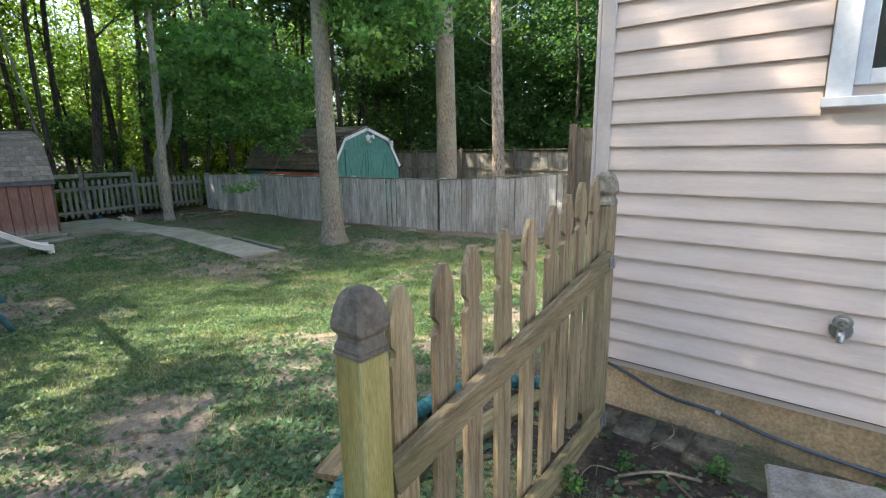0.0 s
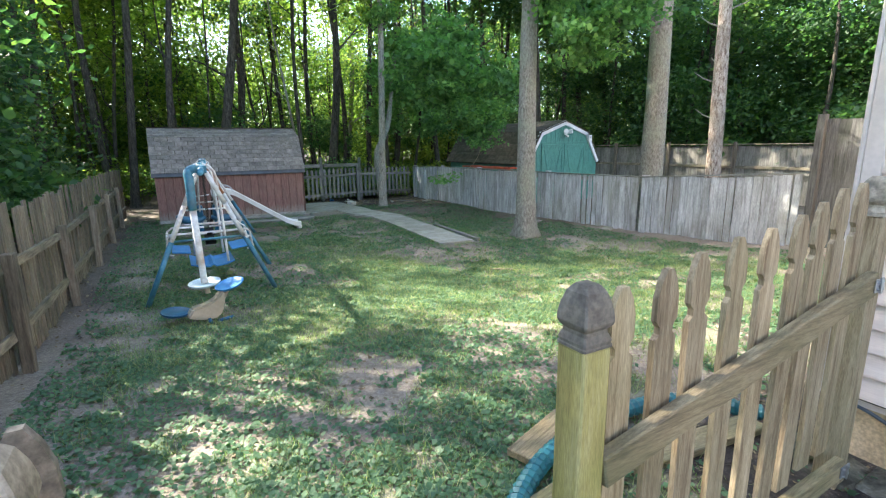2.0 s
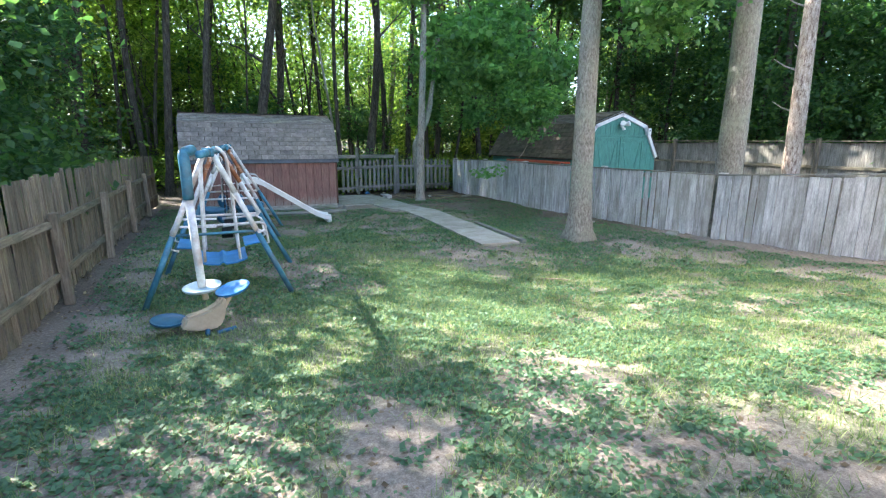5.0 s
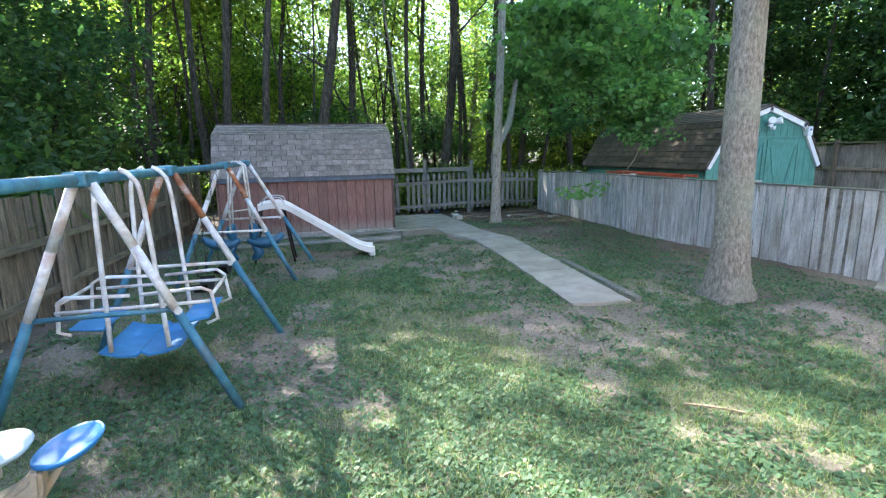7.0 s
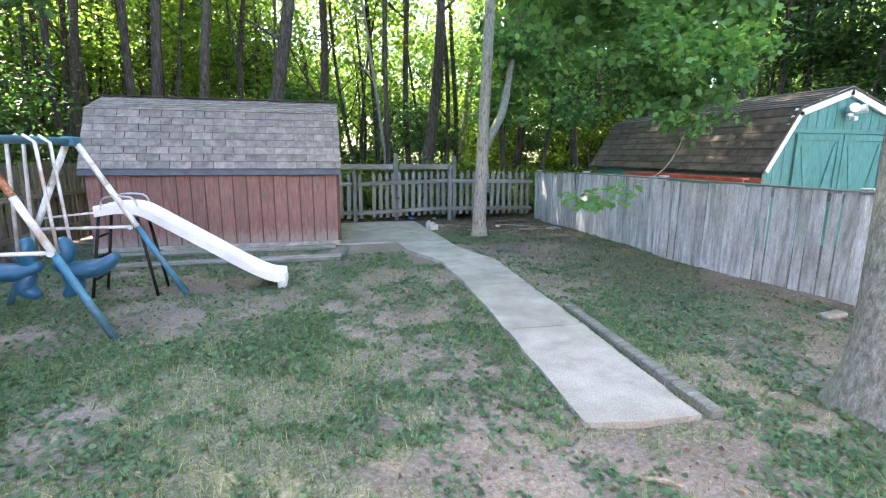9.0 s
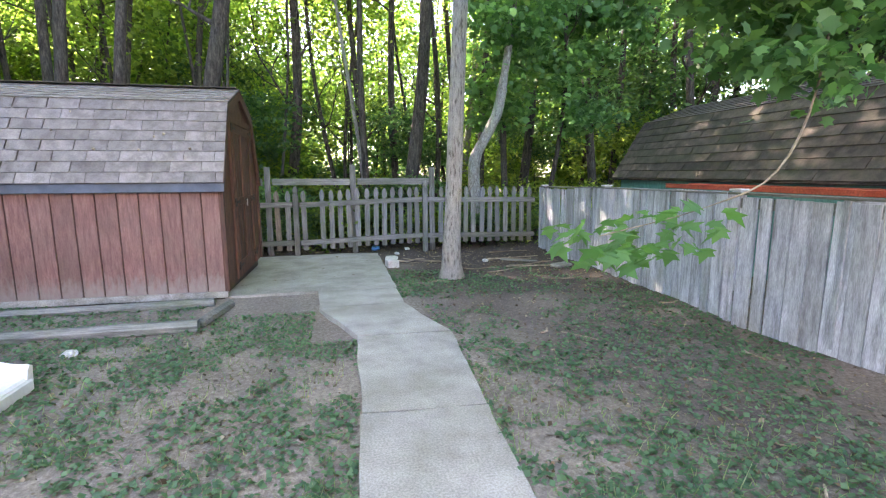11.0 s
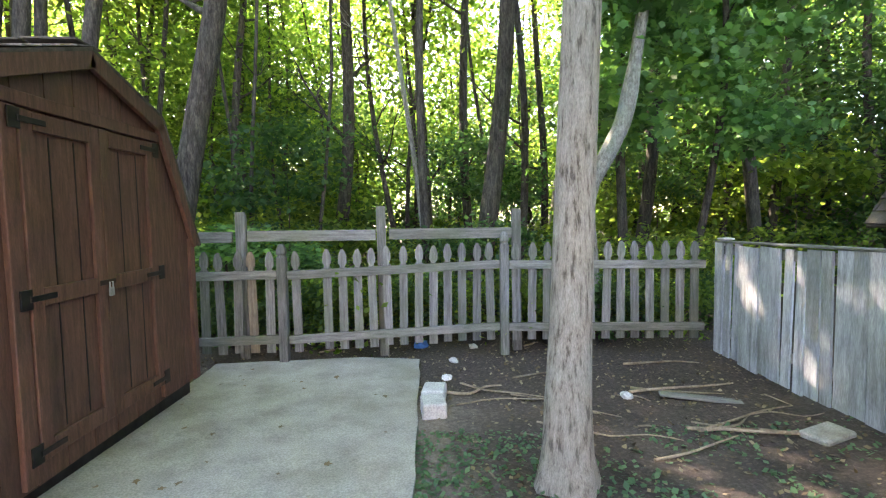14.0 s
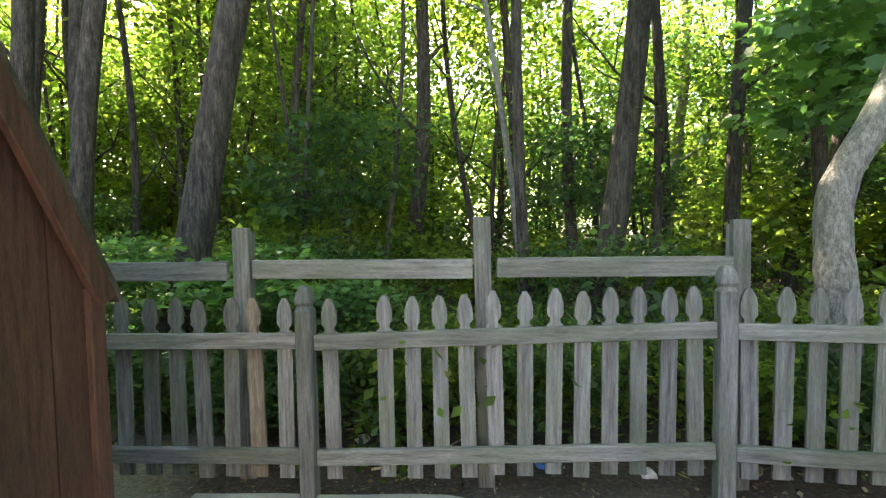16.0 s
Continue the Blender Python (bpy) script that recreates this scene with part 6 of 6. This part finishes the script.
for n, (x, y) in enumerate(spread(24, [(0.4, 9.5, 18.55, 20.6, 1)], 34, 0.55)):
    s = ru.uniform(0.36, 0.52)
    bush = thing("shrub", Matrix.Translation((x, y, gz(x, y))), "low dark undergrowth close behind the picket fence", "shrub", group="undergrowth behind the fence")
    part("stem", tube([(0, 0, -0.1), (0.03, 0.02, 0.2), (0.0, 0.05, 0.45)], [0.012, 0.009, 0.005], 5), M_bark_dark, bush)
    part("foliage", CLOUDS["coolbush" if n % 3 else "bush", n % 3], None, bush, m=pose(0, 0, ru.uniform(0.3, 0.55), 0, 0, ru.uniform(0, 360)) @ Matrix.Diagonal((s, s, s, 1)))
for x, y, zz, s in ((1.2, 19.0, 1.25, 0.6), (2.3, 19.2, 1.15, 0.65), (3.1, 19.4, 0.95, 0.5), (-2.6, 6.8, 1.2, 0.55), (-2.9, 5.9, 0.9, 0.6)):
    bush = thing("shrub", Matrix.Translation((x, y, gz(x, y))), "broad-leaved pale green shrub growing behind the fence", "shrub")
    part("stem", tube([(0, 0, -0.1), (0.05, 0.02, zz * 0.6), (0.0, 0.1, zz + 0.2)], [0.03, 0.02, 0.008], 6), M_bark_dark, bush)
    part("foliage", CLOUDS["maple", 1], None, bush, m=pose(0, 0, zz, 0, 0, ru.uniform(0, 360)) @ Matrix.Diagonal((s, s, s * 0.6, 1)))


# ---------------------------------------------------------------- grass and litter
def scatter_blades(name, mat, n, region, height, width, lean, seed, keep, label):
    r = np.random.default_rng(seed)
    x, y = r.uniform(region[0], region[1], n), r.uniform(region[2], region[3], n)
    g, d = cover(x, y)
    ok = r.random(n) < keep(g, d, x, y)
    x, y = x[ok], y[ok]
    m = len(x)
    z = ground_z(x, y)
    a = r.random(m) * 2 * np.pi
    hh = height * (0.5 + r.random(m))
    w = width * (0.7 + 0.6 * r.random(m))
    lx, ly = np.cos(a) * hh * lean * r.random(m) * 2, np.sin(a) * hh * lean * r.random(m) * 2
    ca, sa = np.cos(a + 1.57) * w, np.sin(a + 1.57) * w
    V = np.stack([np.stack([x - ca, y - sa, z - 0.004], 1), np.stack([x + ca, y + sa, z - 0.004], 1), np.stack([x + lx, y + ly, z + hh], 1)], 1).reshape(-1, 3)
    me = bpy.data.meshes.new(name)
    me.vertices.add(3 * m)
    me.vertices.foreach_set("co", V.astype(np.float32).ravel())
    me.loops.add(3 * m)
    me.loops.foreach_set("vertex_index", np.arange(3 * m, dtype=np.int32))
    me.polygons.add(m)
    me.polygons.foreach_set("loop_start", np.arange(0, 3 * m, 3, dtype=np.int32))
    me.materials.append(mat)
    me.update(calc_edges=True)
    return tagged(new(name, me), label, "grass", kind="stuff")


def scatter_flat(name, mat, n, region, size, seed, keep, label, category, lift=0.012):
    """Small leaves lying low over the ground."""
    r = np.random.default_rng(seed)
    x, y = r.uniform(region[0], region[1], n), r.uniform(region[2], region[3], n)
    g, d = cover(x, y)
    ok = r.random(n) < keep(g, d, x, y)
    x, y = x[ok], y[ok]
    m = len(x)
    c = np.stack([x, y, ground_z(x, y) + lift * (0.4 + 1.6 * r.random(m))], 1)
    a = r.random(m) * 2 * np.pi
    s = size * (0.5 + r.random(m))
    f = np.stack([np.cos(a), np.sin(a), r.normal(0, 0.35, m)], 1) * s[:, None]
    q = np.stack([-np.sin(a), np.cos(a), r.normal(0, 0.35, m)], 1) * s[:, None] * 0.8
    V = np.stack([c - f, c - q, c + f, c + q], 1).reshape(-1, 3)
    me = bpy.data.meshes.new(name)
    me.vertices.add(4 * m)
    me.vertices.foreach_set("co", V.astype(np.float32).ravel())
    me.loops.add(4 * m)
    me.loops.foreach_set("vertex_index", np.arange(4 * m, dtype=np.int32))
    me.polygons.add(m)
    me.polygons.foreach_set("loop_start", np.arange(0, 4 * m, 4, dtype=np.int32))
    me.materials.append(mat)
    me.update(calc_edges=True)
    return tagged(new(name, me), label, category, kind="stuff")


def off_slab(x, y):
    on = (x > 4.2 + (y - 8.6) * 0.05) & (x < 4.9 + (y - 8.6) * 0.065) & (y > 8.6) & (y < 13.3) | (x > 2.9) & (x < 4.9) & (y > 13.9) & (y < 17.6) | (x > 4.0) & (x < 5.1) & (y > 13.0) & (y < 14.2)
    return ~on


scatter_blades("lawn_grass", M_grass, 430000, (-1.3, 8.6, 0.2, 14.3), 0.045, 0.0028, 0.8, 3, lambda g, d, x, y: g * off_slab(x, y), "short thin lawn grass growing in patches")
scatter_flat("lawn_weeds", M_clover, 460000, (-1.3, 8.0, 0.2, 16.0), 0.0155, 4, lambda g, d, x, y: np.clip(0.5 + g, 0, 1) * smooth(0.33, 0.58, vnoise(x, y, 1.3, 7) * 0.4 + vnoise(x, y, 4.2, 2) * 0.35 + vnoise(x, y, 12.0, 3) * 0.25) * (1 - 0.55 * d) * off_slab(x, y), "low clover and weeds in the lawn", "weeds")
scatter_blades("grass_tufts", M_grass, 26000, (-1.3, 8.6, 0.2, 14.3), 0.085, 0.003, 0.8, 9, lambda g, d, x, y: g * smooth(0.62, 0.8, vnoise(x, y, 4.5, 0)) * off_slab(x, y), "taller grass tufts standing in the lawn")
scatter_flat("soil_crumbs", M_dead_leaf, 26000, (-1.4, 8.0, 0.2, 14.5), 0.008, 14, lambda g, d, x, y: (1 - 0.7 * g) * off_slab(x, y) * 0.6, "dry grass bits and crumbs on bare soil", "litter", 0.005)
scatter_flat("leaf_litter", M_dead_leaf, 52000, (-2.5, 9.0, 0.2, 22), 0.015, 5, lambda g, d, x, y: (0.12 + 0.75 * d) * off_slab(x, y), "dry brown leaf litter and bark chips", "litter", 0.006)


# ---------------------------------------------------------------- low maple twig, small things
twig = thing("maple_twig", Matrix.Translation((5.55, 11.0, 1.08)), "low maple twig with fresh green lobed leaves", "branch")
part("stem", tube(sub([(1.6, 0.5, 1.6), (1.38, 0.36, 0.75), (1.0, 0.2, 0.28), (0.5, 0.08, 0.11), (-0.15, -0.05, 0.0)], 4), [0.009] * 4 + [0.007] * 4 + [0.005] * 4 + [0.003] * 5, 6), M_stick, twig)
leaf_out = [(0, 0, 0), (0.16, -0.40, 0.03), (0.22, -0.22, 0.0), (0.55, -0.48, 0.03), (0.56, -0.20, 0.0), (1.0, 0, -0.08), (0.56, 0.20, 0.0), (0.55, 0.48, 0.03), (0.22, 0.22, 0.0), (0.16, 0.40, 0.03)]
leaf_me = mesh_of("leaf", [(a, c, z) for a, c, z in leaf_out], [(0, 1, 2, 8, 9), (2, 3, 4, 6, 7, 8), (4, 5, 6)], M_leaf_maple)
rt = random.Random(5)
for k in range(84):
    t = rt.uniform(-0.28, 0.38)
    s = rt.uniform(0.085, 0.13)
    part("leaf", leaf_me, None, twig, m=pose(t + rt.uniform(-0.1, 0.1), t * 0.2 + rt.uniform(-0.22, 0.22), max(0, t) * 0.2 + rt.uniform(-0.14, 0.08), rt.uniform(-35, 35), rt.uniform(5, 60), rt.uniform(0, 360)) @ Matrix.Diagonal((s, s, s, 1)))

# things behind the gate: drain hose and offcuts
hose = thing("drain_hose", Matrix.Translation((1.4, 2.1, gz(1.4, 2.1))), "ribbed teal drainage hose lying on bare soil", "hose")
path = sub([(-0.75, -0.35, 0.03), (-0.6, -0.1, 0.05), (-0.2, 0.12, 0.05), (0.3, 0.2, 0.05), (0.75, 0.1, 0.05), (1.0, -0.2, 0.05)], 22)
part("pipe", tube(path, [0.047 if k % 2 else 0.038 for k in range(len(path))], 10), M_hose, hose)
for k, (x, y, rz, lx, ly) in enumerate(((1.15, 2.0, 8, 0.7, 0.14), (1.9, 1.95, -6, 0.9, 0.14), (1.3, 2.35, 20, 0.5, 0.2))):
    ob = new("lumber_offcut", bm_mesh("lumber_offcut", box(lx, ly, 0.04, 0.005), M_fresh_rail))
    ob.matrix_basis = pose(x, y, gz(x, y) + 0.025, 0, 1, rz)
    tagged(ob, "weathered lumber offcut lying behind the picket gate", "lumber", group="offcuts behind the gate")

# edging board beside the path, blocks and pavers
ob = new("edging_board", bm_mesh("edging_board", box(0.09, 2.1, 0.07, 0.01), M_grey_rail))
ob.matrix_basis = pose(5.06, 9.62, 0.0, 0, 0, -4)
tagged(ob, "old split edging timber along the concrete path", "timber")
for k, (x, y, z, rz) in enumerate(((5.02, 16.3, -0.02, 5), (5.03, 16.56, -0.02, -8))):
    ob = new("concrete_block", bm_mesh("concrete_block", box(0.18, 0.22, 0.12, 0.012), M_white_stone))
    ob.matrix_basis = pose(x, y, z, 0, 0, rz)
    tagged(ob, "pale concrete block stacked at the slab's edge", "block", group="blocks by the slab")
for x, y, rz, sx, sy in ((7.55, 15.75, 20, 0.3, 0.18), (8.1, 8.1, 30, 0.35, 0.2), (7.6, 9.9, 5, 0.3, 0.12)):
    ob = new("loose_paver", bm_mesh("loose_paver", box(sx, sy, 0.05, 0.012), M_stone))
    ob.matrix_basis = pose(x, y, gz(x, y) + 0.015, 2, -2, rz)
    tagged(ob, "loose pale stone lying on bare soil", "stone", group="loose stones")
rk = random.Random(21)
for k in range(46):
    x, y = (rk.uniform(5.2, 7.8), rk.uniform(9.5, 17.4)) if k < 28 else ((rk.uniform(0, 6), rk.uniform(4, 13)) if k < 38 else (rk.uniform(2.5, 7.8), rk.uniform(18.1, 19.3)))
    if 2.8 < x < 5.2 and 8.5 < y < 17.7:
        continue
    ln = rk.uniform(0.08, 0.42)
    a = rk.uniform(0, 6.28)
    z = gz(x, y)
    ob = new("stick", bm_mesh("stick", tube(sub([(0, 0, 0.006), (ln * 0.5, rk.uniform(-0.04, 0.04), 0.012), (ln, rk.uniform(-0.06, 0.06), 0.006)], 3), rk.uniform(0.004, 0.012), 5), M_stick))
    ob.matrix_basis = pose(x, y, z, 0, 0, math.degrees(a))
    tagged(ob, "dry fallen stick on the bare ground", "stick", group="fallen sticks")
# longer fallen branches on the mulch by the fence
for k in range(16):
    x, y = rk.uniform(5.1, 7.6), rk.uniform(15.4, 17.5)
    ln = rk.uniform(0.45, 1.15)
    a = rk.uniform(-0.6, 0.5)
    pts = [(ln * t, rk.uniform(-0.05, 0.05), 0.012 + rk.uniform(0, 0.025) + gz(x + ln * t * math.cos(a), y + ln * t * math.sin(a)) - gz(x, y)) for t in (0, 0.35, 0.7, 1.0)]
    r = rk.uniform(0.006, 0.016)
    ob = new("fallen_branch", bm_mesh("fallen_branch", tube(sub(pts, 3), [r * (1 - 0.06 * j) for j in range(10)], 6), M_stick))
    ob.matrix_basis = pose(x, y, gz(x, y), 0, 0, math.degrees(a))
    tagged(ob, "long dry fallen branch lying on dark mulch", "branch", group="fallen branches")
plank = new("loose_plank", bm_mesh("loose_plank", box(0.6, 0.09, 0.022, 0.004), M_grey_rail))
plank.matrix_basis = pose(7.15, 16.5, gz(7.15, 16.5) + 0.02, 0, 2, -18)
tagged(plank, "short grey board lying on dark mulch", "board")
for k, (x, y, mt, lab) in enumerate(((5.25, 17.7, M_litter, "crumpled white paper scrap by the fence"), (5.15, 17.1, M_litter, "small white scrap on dark mulch"), (4.9, 18.3, M_blue_litter, "crumpled blue bag behind the picket fence"), (5.5, 18.2, M_litter, "white plastic bottle behind the fence"), (3.6, 18.5, M_litter, "pale scrap in leaf litter"), (2.2, 13.1, M_litter, "white scrap on the thin grass"), (6.6, 16.6, M_litter, "pale scrap on dark mulch"))):
    b = bmesh.new()
    bmesh.ops.create_icosphere(b, subdivisions=2, radius=0.05 if k != 2 else 0.09)
    for v in b.verts:
        v.co *= 1 + 0.45 * noise.noise(v.co * 24 + Vector((k, 0, 0)))
        v.co.z *= 0.6
    ob = new("litter", bm_mesh("litter", b, mt))
    ob.matrix_basis = Matrix.Translation((x, y, gz(x, y) + 0.02))
    tagged(ob, lab, "litter")
# fallen leaves on the slab
rl = random.Random(31)
for k in range(26):
    x, y = rl.uniform(3.05, 4.8), rl.uniform(14.8, 17.4)
    ob = new("fallen_leaf", leaf_me.copy() if k == 0 else bpy.data.meshes["fallen_leaf"])
    if k == 0:
        ob.data.name = "fallen_leaf"
        ob.data.materials[0] = M_dead_leaf
    s = rl.uniform(0.025, 0.06)
    ob.matrix_basis = pose(x, y, 0.008, rl.uniform(-8, 8), rl.uniform(-8, 8), rl.uniform(0, 360)) @ Matrix.Diagonal((s, s, s, 1))
    tagged(ob, "small dry leaf lying on concrete", "leaf", group="leaves on the slab")
# weeds at the foot of the house and by the gate
weed_me = leaf_cloud("foliage", M_leaf_maple, 90, 0.05, (0.14, 0.14, 0.07), 91, 10)
for k, (x, y, s) in enumerate(((2.15, 0.9, 0.5), (1.95, 1.25, 0.45), (1.68, 1.4, 0.55), (2.4, 0.2, 0.75), (2.45, 0.32, 0.6), (0.75, 1.75, 0.6), (0.5, 2.1, 0.5))):
    w = thing("weed", Matrix.Translation((x, y, gz(x, y))), "small leafy weed in dark soil", "weed", group="weeds by the house")
    part("stem", tube([(0, 0, -0.02), (0.01, 0, 0.06)], 0.004, 5), M_leaf_maple, w)
    part("foliage", weed_me, None, w, m=pose(0, 0, 0.07, 0, 0, k * 47) @ Matrix.Diagonal((s, s, s, 1)))
for k in range(14):
    x, y = rk.uniform(1.3, 2.3), rk.uniform(0.4, 1.45)
    ln = rk.uniform(0.15, 0.45)
    ob = new("stick", bm_mesh("stick", tube(sub([(0, 0, 0.01), (ln * 0.5, rk.uniform(-0.05, 0.05), 0.04), (ln, rk.uniform(-0.08, 0.08), 0.015)], 3), rk.uniform(0.003, 0.008), 5), M_stick))
    ob.matrix_basis = pose(x, y, gz(x, y), 0, 0, rk.uniform(0, 360))
    tagged(ob, "dry twig heaped by the house wall", "stick", group="twigs by the house")
